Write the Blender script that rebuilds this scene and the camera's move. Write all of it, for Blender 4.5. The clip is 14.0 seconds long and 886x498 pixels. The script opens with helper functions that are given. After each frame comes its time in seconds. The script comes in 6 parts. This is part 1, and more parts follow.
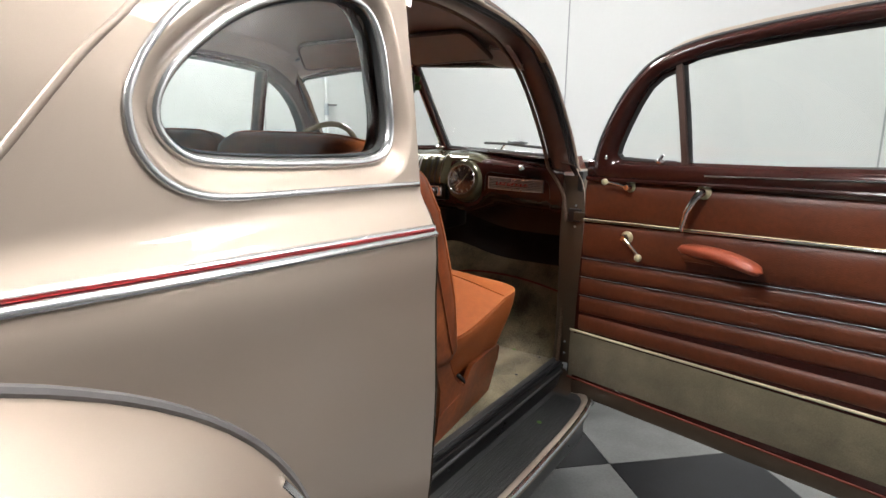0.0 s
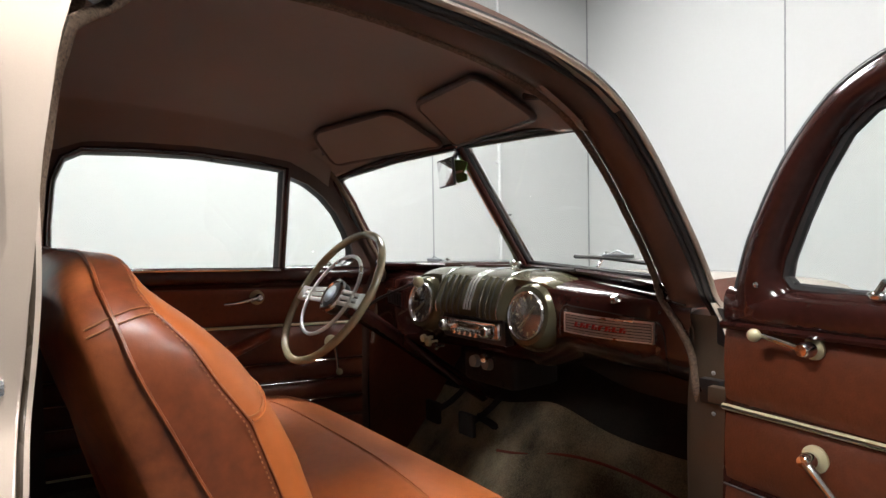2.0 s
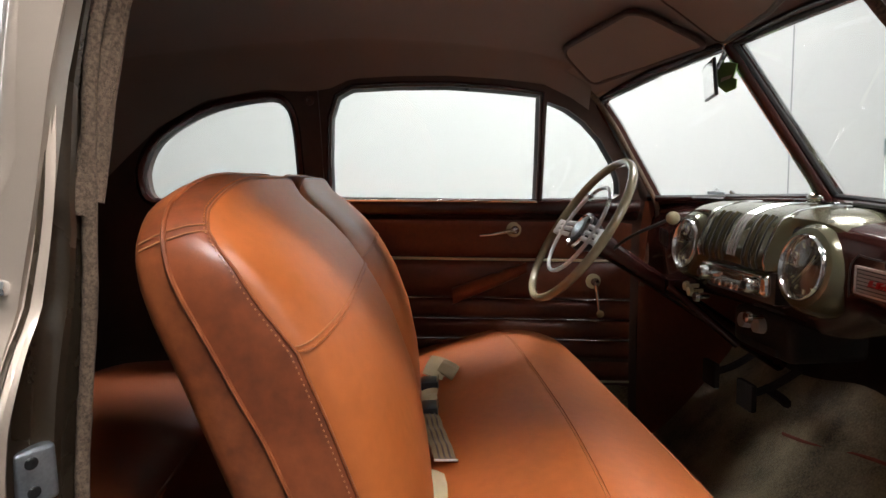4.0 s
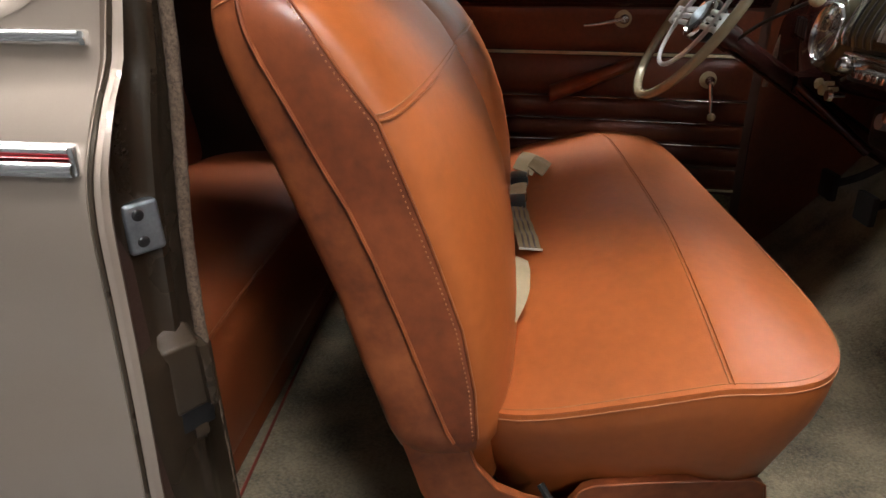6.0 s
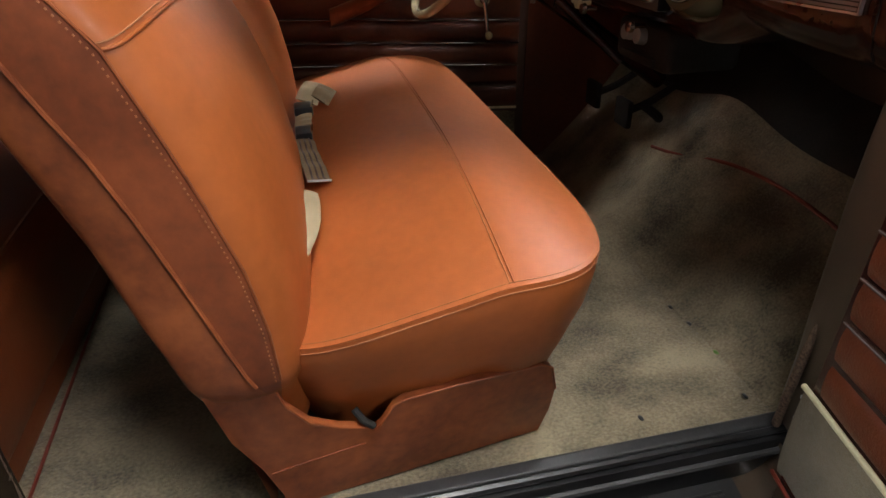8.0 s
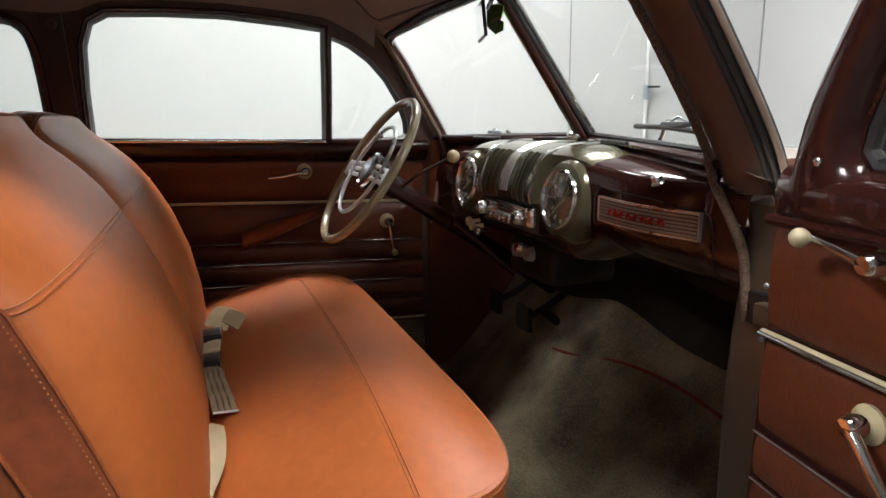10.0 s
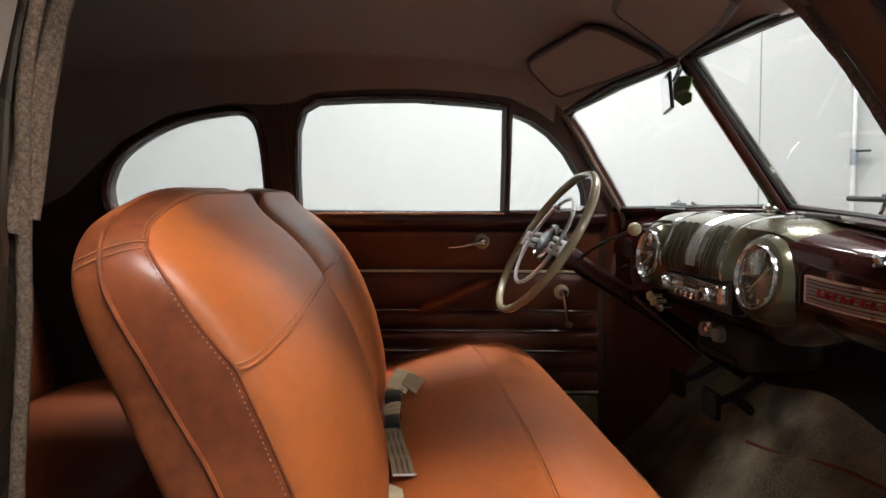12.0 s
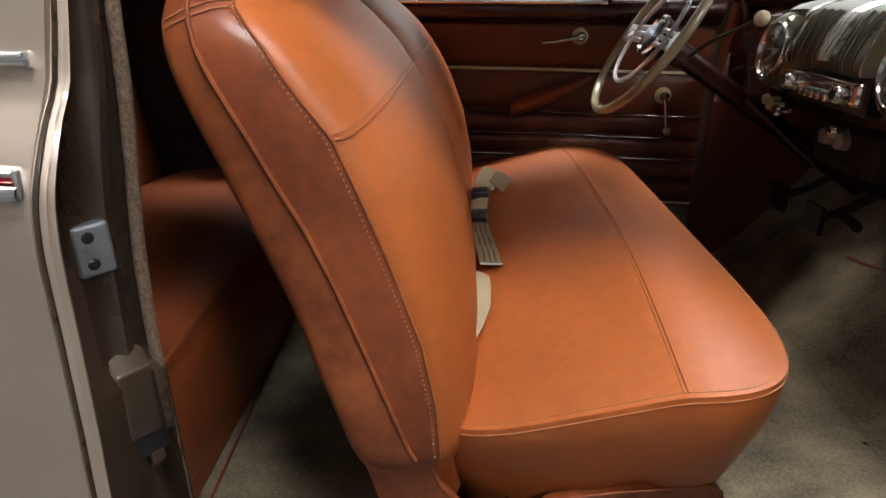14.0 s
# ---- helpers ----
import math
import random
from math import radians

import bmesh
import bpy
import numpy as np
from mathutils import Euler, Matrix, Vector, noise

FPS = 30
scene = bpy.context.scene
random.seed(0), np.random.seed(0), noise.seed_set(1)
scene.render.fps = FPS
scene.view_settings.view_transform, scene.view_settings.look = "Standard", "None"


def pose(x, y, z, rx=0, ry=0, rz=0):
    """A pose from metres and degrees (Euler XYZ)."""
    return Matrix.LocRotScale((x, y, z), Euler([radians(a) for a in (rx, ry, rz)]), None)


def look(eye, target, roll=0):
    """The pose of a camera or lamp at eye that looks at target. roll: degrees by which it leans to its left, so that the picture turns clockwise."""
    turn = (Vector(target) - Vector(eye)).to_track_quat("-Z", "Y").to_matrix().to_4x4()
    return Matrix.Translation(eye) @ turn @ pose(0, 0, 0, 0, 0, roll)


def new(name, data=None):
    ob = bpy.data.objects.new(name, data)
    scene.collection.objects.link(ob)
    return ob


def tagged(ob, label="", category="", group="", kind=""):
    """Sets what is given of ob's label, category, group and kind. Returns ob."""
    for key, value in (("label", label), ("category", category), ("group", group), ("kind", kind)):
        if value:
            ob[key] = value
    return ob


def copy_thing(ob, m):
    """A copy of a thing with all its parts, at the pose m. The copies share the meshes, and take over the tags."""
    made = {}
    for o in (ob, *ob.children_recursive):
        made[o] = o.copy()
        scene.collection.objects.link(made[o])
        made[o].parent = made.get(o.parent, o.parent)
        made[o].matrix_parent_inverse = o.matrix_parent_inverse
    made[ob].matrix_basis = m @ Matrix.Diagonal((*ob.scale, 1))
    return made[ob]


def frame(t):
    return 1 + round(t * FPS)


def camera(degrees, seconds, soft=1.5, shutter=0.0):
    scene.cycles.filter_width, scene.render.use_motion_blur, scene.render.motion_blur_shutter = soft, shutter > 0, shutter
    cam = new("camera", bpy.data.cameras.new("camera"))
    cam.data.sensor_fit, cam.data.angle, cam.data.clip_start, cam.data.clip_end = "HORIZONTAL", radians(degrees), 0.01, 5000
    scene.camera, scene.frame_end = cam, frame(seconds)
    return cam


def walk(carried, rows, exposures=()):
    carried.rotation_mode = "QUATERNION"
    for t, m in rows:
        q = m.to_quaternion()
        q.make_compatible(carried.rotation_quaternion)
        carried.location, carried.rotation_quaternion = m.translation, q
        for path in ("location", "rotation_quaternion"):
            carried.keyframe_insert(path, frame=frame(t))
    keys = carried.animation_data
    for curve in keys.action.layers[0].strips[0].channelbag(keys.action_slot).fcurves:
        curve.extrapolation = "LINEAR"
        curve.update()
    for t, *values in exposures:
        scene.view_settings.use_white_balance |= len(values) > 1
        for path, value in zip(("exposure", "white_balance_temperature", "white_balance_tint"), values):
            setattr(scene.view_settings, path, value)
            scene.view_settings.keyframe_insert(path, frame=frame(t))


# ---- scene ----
cam = camera(71.2, 14.0)
PATH = [
    (0, (1.485, -0.926, 1.356), (0.417, 0.718, 0.956), 0.9),
    (0.5, (1.438, -0.598, 1.345), (0.353, 1.039, 0.968), 0.9),
    (1, (1.396, -0.312, 1.34), (0.186, 1.259, 1.079), 0.3),
    (1.5, (1.347, -0.068, 1.337), (-0.079, 1.328, 1.21), -0.3),
    (2, (1.315, 0.113, 1.341), (-0.301, 1.29, 1.293), -0.9),
    (2.5, (1.302, 0.255, 1.328), (-0.511, 1.101, 1.331), -1.3),
    (3, (1.287, 0.364, 1.324), (-0.647, 0.873, 1.3), -1.7),
    (3.2, (1.283, 0.401, 1.322), (-0.675, 0.804, 1.279), -1.9),
    (5.3, (1.259, 0.457, 1.285), (-0.661, 0.259, 0.763), -2.3),
    (5.5, (1.256, 0.455, 1.278), (-0.639, 0.257, 0.672), -2.2),
    (6, (1.249, 0.454, 1.267), (-0.574, 0.274, 0.465), -1.8),
    (6.5, (1.245, 0.46, 1.256), (-0.516, 0.355, 0.313), -1.7),
    (7, (1.243, 0.471, 1.25), (-0.476, 0.499, 0.228), -1.3),
    (7.5, (1.242, 0.485, 1.25), (-0.46, 0.687, 0.219), -1.2),
    (8, (1.245, 0.499, 1.254), (-0.444, 0.875, 0.252), -1.0),
    (8.2, (1.248, 0.506, 1.257), (-0.439, 0.956, 0.28), -1.1),
    (10.3, (1.276, 0.506, 1.312), (-0.578, 1.183, 0.989), -0.9),
    (10.5, (1.275, 0.503, 1.315), (-0.6, 1.146, 1.05), -0.9),
    (11, (1.279, 0.499, 1.319), (-0.648, 1.008, 1.161), -1.3),
    (11.5, (1.276, 0.489, 1.318), (-0.689, 0.827, 1.168), -1.4),
    (12, (1.277, 0.484, 1.316), (-0.704, 0.679, 1.122), -1.6),
    (12.5, (1.276, 0.481, 1.311), (-0.703, 0.529, 1.027), -1.7),
    (13, (1.265, 0.472, 1.302), (-0.688, 0.42, 0.873), -1.4),
    (13.5, (1.258, 0.467, 1.284), (-0.651, 0.384, 0.692), -1.7),
    (14, (1.251, 0.466, 1.272), (-0.595, 0.388, 0.508), -1.5),
]
walk(cam, [(t, look(eye, target, roll)) for t, eye, target, roll in PATH], [(0.0, 0.57), (3.0, 0.55), (5.5, 0.54), (7.5, 0.47), (8.2, 0.47), (10.5, 0.50), (14.0, 0.54)])

# ---- world and light ----
world = bpy.data.worlds.new("room_world")
scene.world = world
world.use_nodes = True
world.node_tree.nodes["Background"].inputs[0].default_value = (0.8, 0.85, 0.9, 1)
world.node_tree.nodes["Background"].inputs[1].default_value = 0.02
LAMP = 44.0        # radiance of the ceiling panels
ROOM_TURN = -17.0  # the hall stands skewed to the car
CEIL = 4.4


# ---- materials ----
def mat(name, col, rough=0.5, metal=0.0, var=0.12, scale=6.0, fine=60.0, bump=0.0, bscale=200.0, col2=None, coat=0.0, spec=0.5, stretch=(1, 1, 1), rvar=0.08, sheen=0.0, hard=0.18):
    m = bpy.data.materials.new(name)
    m.use_nodes = True
    nt = m.node_tree
    b = nt.nodes["Principled BSDF"]
    tc = nt.nodes.new("ShaderNodeTexCoord")
    mp = nt.nodes.new("ShaderNodeMapping")
    mp.inputs["Scale"].default_value = stretch
    nt.links.new(tc.outputs["Object"], mp.inputs[0])
    n1, n2 = nt.nodes.new("ShaderNodeTexNoise"), nt.nodes.new("ShaderNodeTexNoise")
    for n, s, d in ((n1, scale, 4), (n2, fine, 3)):
        n.inputs["Scale"].default_value = s
        n.inputs["Detail"].default_value = d
        nt.links.new(mp.outputs[0], n.inputs["Vector"])
    mix = nt.nodes.new("ShaderNodeMath")
    mix.operation = "MULTIPLY_ADD"
    mix.inputs[1].default_value = 0.35
    nt.links.new(n2.outputs[0], mix.inputs[0])
    sc = nt.nodes.new("ShaderNodeMath")
    sc.operation = "MULTIPLY"
    sc.inputs[1].default_value = 0.65
    nt.links.new(n1.outputs[0], sc.inputs[0])
    nt.links.new(sc.outputs[0], mix.inputs[2])
    ramp = nt.nodes.new("ShaderNodeValToRGB")
    lo = col2 if col2 else tuple(c * (1 - var) for c in col)
    hi = tuple(min(1, c * (1 + var)) for c in col)
    ramp.color_ramp.elements[0].position, ramp.color_ramp.elements[1].position = 0.5 - hard, 0.5 + hard
    ramp.color_ramp.elements[0].color, ramp.color_ramp.elements[1].color = (*lo, 1), (*hi, 1)
    nt.links.new(mix.outputs[0], ramp.inputs[0])
    nt.links.new(ramp.outputs[0], b.inputs["Base Color"])
    rr = nt.nodes.new("ShaderNodeMapRange")
    rr.inputs["To Min"].default_value, rr.inputs["To Max"].default_value = max(0.02, rough - rvar), min(1, rough + rvar)
    nt.links.new(n1.outputs[0], rr.inputs[0])
    nt.links.new(rr.outputs[0], b.inputs["Roughness"])
    b.inputs["Metallic"].default_value = metal
    b.inputs["Specular IOR Level"].default_value = spec
    b.inputs["Coat Weight"].default_value = coat
    b.inputs["Coat Roughness"].default_value = 0.03
    b.inputs["Sheen Weight"].default_value = sheen
    if bump:
        n3 = nt.nodes.new("ShaderNodeTexNoise")
        n3.inputs["Scale"].default_value = bscale
        n3.inputs["Detail"].default_value = 4
        nt.links.new(mp.outputs[0], n3.inputs["Vector"])
        bp = nt.nodes.new("ShaderNodeBump")
        bp.inputs["Strength"].default_value = bump
        bp.inputs["Distance"].default_value = 0.002
        nt.links.new(n3.outputs[0], bp.inputs["Height"])
        nt.links.new(bp.outputs[0], b.inputs["Normal"])
    return m


def glass_mat(name, tint=(0.97, 0.99, 0.98), gloss=0.035):
    m = bpy.data.materials.new(name)
    m.use_nodes = True
    nt = m.node_tree
    nt.nodes.remove(nt.nodes["Principled BSDF"])
    out = nt.nodes["Material Output"]
    tr, gl, mx, fr, pw, ad = (nt.nodes.new("ShaderNode" + k) for k in ("BsdfTransparent", "BsdfGlossy", "MixShader", "LayerWeight", "Math", "Math"))
    tr.inputs[0].default_value = (*tint, 1)
    gl.inputs["Roughness"].default_value = 0.01
    fr.inputs["Blend"].default_value = 0.5
    pw.operation, ad.operation = "POWER", "MULTIPLY_ADD"
    pw.inputs[1].default_value = 5.0
    ad.inputs[1].default_value, ad.inputs[2].default_value = 0.9, gloss
    nt.links.new(fr.outputs["Facing"], pw.inputs[0])
    nt.links.new(pw.outputs[0], ad.inputs[0])
    nt.links.new(ad.outputs[0], mx.inputs[0])
    nt.links.new(tr.outputs[0], mx.inputs[1])
    nt.links.new(gl.outputs[0], mx.inputs[2])
    nt.links.new(mx.outputs[0], out.inputs[0])
    return m


def lamp_mat(name, col, power):
    m = bpy.data.materials.new(name)
    m.use_nodes = True
    b = m.node_tree.nodes["Principled BSDF"]
    b.inputs["Base Color"].default_value = (0.8, 0.8, 0.8, 1)
    b.inputs["Emission Color"].default_value = (*col, 1)
    b.inputs["Emission Strength"].default_value = power
    return m


PAINT = mat("champagne_paint", (0.52, 0.427, 0.353), 0.50, 0.66, 0.04, 2.0, 900.0, 0.0, coat=0.8, rvar=0.03)
# same paint as the hinge post, darkened: the jamb's shade is in the colour
JAMB = mat("shaded_jamb_paint", (0.058, 0.040, 0.026), 0.28, 0.4, 0.15, 8.0, 300.0, 0.05, 40.0, coat=0.4)
POST = mat("tan_post_paint", (0.085, 0.061, 0.041), 0.36, 0.25, 0.12, 8.0, 300.0, 0.05, 40.0, coat=0.3)
SOFTCHROME = mat("weathered_chrome", (0.86, 0.86, 0.86), 0.24, 0.92, 0.05, 12.0, 90.0, rvar=0.05)
PLATED = mat("bright_plated_metal", (0.80, 0.80, 0.79), 0.30, 0.75, 0.05, 12.0, 90.0)
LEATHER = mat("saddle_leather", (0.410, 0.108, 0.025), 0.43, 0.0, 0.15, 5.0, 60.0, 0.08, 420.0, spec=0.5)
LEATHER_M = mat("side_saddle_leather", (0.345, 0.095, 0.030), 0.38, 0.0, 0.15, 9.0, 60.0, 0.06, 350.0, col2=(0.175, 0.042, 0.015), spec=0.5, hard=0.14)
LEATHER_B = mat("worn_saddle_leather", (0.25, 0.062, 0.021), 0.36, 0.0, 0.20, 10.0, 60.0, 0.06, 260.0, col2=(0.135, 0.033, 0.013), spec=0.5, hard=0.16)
DOORHIDE = mat("door_leather", (0.140, 0.0355, 0.0140), 0.38, 0.0, 0.18, 5.0, 70.0, 0.4, 300.0, col2=(0.088, 0.0225, 0.0095))
THREAD = mat("stitching_thread", (0.42, 0.17, 0.075), 0.8)
MAROON = mat("maroon_gloss_paint", (0.038, 0.0112, 0.0092), 0.16, 0.0, 0.25, 5.0, 80.0, coat=0.28, spec=0.4, rvar=0.03)
BROWN = mat("brown_paint", (0.098, 0.050, 0.036), 0.42, 0.0, 0.15, 6.0, 90.0, 0.08, 60.0, coat=0.2)
GOLD = mat("olive_gold_paint", (0.118, 0.107, 0.062), 0.20, 0.40, 0.06, 5.0, 400.0, coat=0.45, rvar=0.04)
CLOTH = mat("brown_headliner", (0.262, 0.205, 0.178), 0.92, 0.0, 0.12, 3.0, 500.0, 0.5, 700.0, sheen=0.2)
VISOR = mat("visor_cloth", (0.30, 0.232, 0.195), 0.9, 0.0, 0.10, 5.0, 500.0, 0.5, 700.0)
CARPET = mat("olive_carpet", (0.265, 0.222, 0.138), 0.97, 0.0, 0.25, 8.5, 230.0, 1.0, 700.0, col2=(0.072, 0.057, 0.034), sheen=0.2, stretch=(1.0, 0.65, 1.0), hard=0.13)
DOORCARPET = mat("door_carpet", (0.215, 0.182, 0.116), 0.97, 0.0, 0.20, 9.0, 230.0, 1.0, 700.0, col2=(0.132, 0.112, 0.070), sheen=0.2)
FUZZ = mat("fuzzy_windlace", (0.175, 0.118, 0.080), 0.95, 0.0, 0.35, 260.0, 700.0, 1.0, 600.0, col2=(0.080, 0.052, 0.037), hard=0.14)
RUBBER = mat("black_rubber", (0.030, 0.030, 0.031), 0.5, 0.0, 0.3, 12.0, 200.0, 0.25, 150.0)
BLACK = mat("black_enamel", (0.012, 0.012, 0.013), 0.30, 0.0, 0.4, 12.0, 200.0, 0.1, 80.0)
CHROME = mat("chrome", (0.80, 0.80, 0.80), 0.10, 1.0, 0.05, 12.0, 90.0, rvar=0.04)
SILVER = mat("brushed_silver", (0.36, 0.36, 0.35), 0.34, 0.25, 0.06, 30.0, 200.0)
STEEL = mat("zinc_steel", (0.37, 0.41, 0.45), 0.38, 0.85, 0.2, 40.0, 300.0, 0.2, 150.0)
IVORY = mat("ivory_plastic", (0.50, 0.44, 0.27), 0.28, 0.0, 0.06, 20.0, 90.0, coat=0.3)
WHEELRIM = mat("tan_wheel_plastic", (0.30, 0.25, 0.155), 0.22, 0.0, 0.08, 20.0, 90.0, coat=0.5)
RED = mat("red_enamel", (0.36, 0.012, 0.016), 0.35, 0.0, 0.1)
REDPIPE = mat("red_piping", (0.19, 0.030, 0.014), 0.55, 0.0, 0.2)
CREAM = mat("cream_piping", (0.62, 0.56, 0.36), 0.45, 0.0, 0.12)
WEBBING = mat("tan_webbing", (0.25, 0.185, 0.105), 0.85, 0.0, 0.15, 30.0, 500.0, 0.5, 600.0, stretch=(1, 1, 1))
WEBLIGHT = mat("cream_webbing", (0.42, 0.34, 0.21), 0.8, 0.0, 0.1, 30.0, 500.0, 0.4, 600.0)
DIAL = mat("silvered_dial", (0.50, 0.49, 0.43), 0.14, 0.85, 0.1)
WALL = mat("white_wall_paint", (0.49, 0.503, 0.503), 0.6, 0.0, 0.02, 0.7, 40.0, 0.05, 60.0)
SEAM = mat("grey_seam", (0.26, 0.27, 0.28), 0.7)
PIPEWHITE = mat("white_pipe_paint", (0.66, 0.68, 0.68), 0.45)
TILE_D = mat("black_floor_tile", (0.011, 0.012, 0.014), 0.34, 0.0, 0.5, 10.0, 120.0, 0.05, 40.0, rvar=0.12, spec=0.25)
TILE_L = mat("grey_floor_tile", (0.150, 0.154, 0.154), 0.36, 0.0, 0.25, 7.0, 90.0, 0.05, 40.0, rvar=0.12)
GROUT = mat("dark_grout", (0.05, 0.05, 0.05), 0.8)
PANEL = lamp_mat("lamp_panel", (1.0, 0.985, 0.965), LAMP)
GLASS = glass_mat("window_glass")
LENS = glass_mat("gauge_lens", (0.86, 0.87, 0.85), 0.20)
MIRROR = mat("mirror_silver", (0.85, 0.85, 0.85), 0.03, 1.0, 0.0, rvar=0.01)
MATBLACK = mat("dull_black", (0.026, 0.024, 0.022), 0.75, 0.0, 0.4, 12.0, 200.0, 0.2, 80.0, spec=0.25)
# tones for unseen hall surfaces, picked for how much light they bounce
SHADE = mat("dark_bounce_paint", (0.10, 0.10, 0.105), 0.8, 0.0, 0.05, 0.7, 40.0)
DUSK = mat("grey_bounce_paint", (0.42, 0.425, 0.43), 0.8, 0.0, 0.05, 0.7, 40.0)
GREEN = mat("green_tag", (0.16, 0.30, 0.07), 0.6)
LINER = mat("dark_trim_vinyl", (0.068, 0.036, 0.027), 0.45, 0.0, 0.2, 6.0, 80.0, 0.3, 300.0)
# rear bench leather toned down: shade at the back put into its colour
SHADEHIDE = mat("shaded_rear_leather", (0.24, 0.058, 0.018), 0.42, 0.0, 0.15, 4.0, 60.0, 0.35, 350.0)


# ---- mesh helpers ----
def finish(name, bm, material, parent=None, label="", angle=42):
    bmesh.ops.recalc_face_normals(bm, faces=bm.faces[:])
    me = bpy.data.meshes.new(name)
    bm.to_mesh(me)
    bm.free()
    for p in me.polygons:
        p.use_smooth = True
    me.set_sharp_from_angle(angle=radians(angle))
    for k in material if isinstance(material, (list, tuple)) else [material]:
        me.materials.append(k)
    ob = new(name, me)
    if parent is not None:
        ob.parent = parent
    if label:
        ob["label"] = label
    return ob


def part(name, bm, material, parent, label="", angle=42):
    return finish(name, bm, material, parent, label, angle)


def thing(name, label, category, at=(0, 0, 0), turn=0.0, kind="", group=""):
    ob = new(name)
    ob.empty_display_size = 0.05
    ob.matrix_basis = pose(*at, 0, 0, turn)
    return tagged(ob, label, category, group, kind)


def grid(f, nu, nv, close_u=False, close_v=False, bm=None):
    """Faces over f(u, v), u and v from 0 to 1."""
    bm = bm or bmesh.new()
    mu, mv = nu + (not close_u), nv + (not close_v)
    vs = [[bm.verts.new(f(i / nu, j / nv)) for j in range(mv)] for i in range(mu)]
    for i in range(nu):
        for j in range(nv):
            a, b = (i + 1) % mu, (j + 1) % mv
            try:
                bm.faces.new((vs[i][j], vs[a][j], vs[a][b], vs[i][b]))
            except ValueError:
                pass
    return bm


def cap(bm, loops):
    for l in loops:
        try:
            bm.faces.new(l)
        except ValueError:
            pass


def tube(pts, r, sides=8, closed=False, bm=None, flat=1.0):
    """A round bar along points; r may be a list."""
    bm = bm or bmesh.new()
    pts = [Vector(p) for p in pts]
    n = len(pts)
    rings, prev = [], None
    for i, p in enumerate(pts):
        a = pts[i - 1] if i or closed else p
        b = pts[(i + 1) % n] if i < n - 1 or closed else p
        t = (b - a).normalized()
        if prev is None:
            side = t.orthogonal().normalized()
        else:
            side = (prev - t * prev.dot(t)).normalized()
        prev = side
        up = t.cross(side)
        q = r[i] if isinstance(r, (list, tuple)) else r
        rings.append([bm.verts.new(p + side * (q * math.cos(2 * math.pi * k / sides)) + up * (q * flat * math.sin(2 * math.pi * k / sides))) for k in range(sides)])
    for i in range(n if closed else n - 1):
        A, B = rings[i], rings[(i + 1) % n]
        if closed and i == n - 1:
            k0 = min(range(sides), key=lambda k: (A[0].co - B[k].co).length)
            B = B[k0:] + B[:k0]
        for k in range(sides):
            bm.faces.new((A[k], A[(k + 1) % sides], B[(k + 1) % sides], B[k]))
    if not closed:
        cap(bm, (rings[0][::-1], rings[-1]))
    return bm


def rod(a, b, r, sides=12, r2=None, bm=None):
    return tube([a, b], [r, r if r2 is None else r2], sides, bm=bm)


def box(x0, x1, y0, y1, z0, z1, bev=0.004, seg=2, bm=None):
    made = bmesh.new()
    bmesh.ops.create_cube(made, size=1.0)
    for v in made.verts:
        v.co = Vector(((x0 + x1) / 2 + v.co.x * (x1 - x0), (y0 + y1) / 2 + v.co.y * (y1 - y0), (z0 + z1) / 2 + v.co.z * (z1 - z0)))
    if bev:
        bmesh.ops.bevel(made, geom=made.edges[:], offset=bev, segments=seg, profile=0.6, affect="EDGES")
    if bm is None:
        return made
    me = bpy.data.meshes.new("tmp")
    made.to_mesh(me)
    made.free()
    bm.from_mesh(me)
    bpy.data.meshes.remove(me)
    return bm


def ball(c, r, sx=1, sy=1, sz=1, seg=16, bm=None):
    c = Vector(c)
    return grid(lambda u, v: c + Vector((r * sx * math.sin(math.pi * v) * math.cos(2 * math.pi * u), r * sy * math.sin(math.pi * v) * math.sin(2 * math.pi * u), r * sz * math.cos(math.pi * v))), seg, seg // 2, close_u=True, bm=bm)


def lathe(profile, at, axis, seg=28, bm=None):
    """Turns (radius, along) points round an axis through at."""
    axis = Vector(axis).normalized()
    s = axis.orthogonal().normalized()
    t = axis.cross(s)
    at = Vector(at)
    n = len(profile) - 1

    def f(u, v):
        r, h = profile[round(v * n)]
        a = 2 * math.pi * u
        return at + axis * h + (s * math.cos(a) + t * math.sin(a)) * max(r, 1e-4)
    return grid(f, seg, n, close_u=True, bm=bm)


def smooth(pts, n, closed=False):
    """n points evenly along a Catmull-Rom curve through pts."""
    P = [Vector(p) for p in pts]
    m = len(P)
    out = []
    spans = m if closed else m - 1
    for i in range(spans):
        p0 = P[i - 1] if i or closed else P[0]
        p1, p2 = P[i], P[(i + 1) % m]
        p3 = P[(i + 2) % m] if i + 2 < m or closed else P[-1]
        for k in range(12):
            t = k / 12
            out.append(0.5 * (2 * p1 + (p2 - p0) * t + (2 * p0 - 5 * p1 + 4 * p2 - p3) * t * t + (3 * p1 - p0 - 3 * p2 + p3) * t ** 3))
    if not closed:
        out.append(P[-1])
    else:
        out.append(out[0])
    d = [0.0]
    for a, b in zip(out, out[1:]):
        d.append(d[-1] + (b - a).length)
    res = []
    k = 0
    for i in range(n):
        s = d[-1] * i / (n if closed else n - 1)
        while k < len(d) - 2 and d[k + 1] < s:
            k += 1
        f = (s - d[k]) / max(d[k + 1] - d[k], 1e-9)
        res.append(out[k].lerp(out[k + 1], min(max(f, 0), 1)))
    return res


def lerp_table(tab, v):
    return float(np.interp(v, [a for a, _ in tab], [b for _, b in tab]))


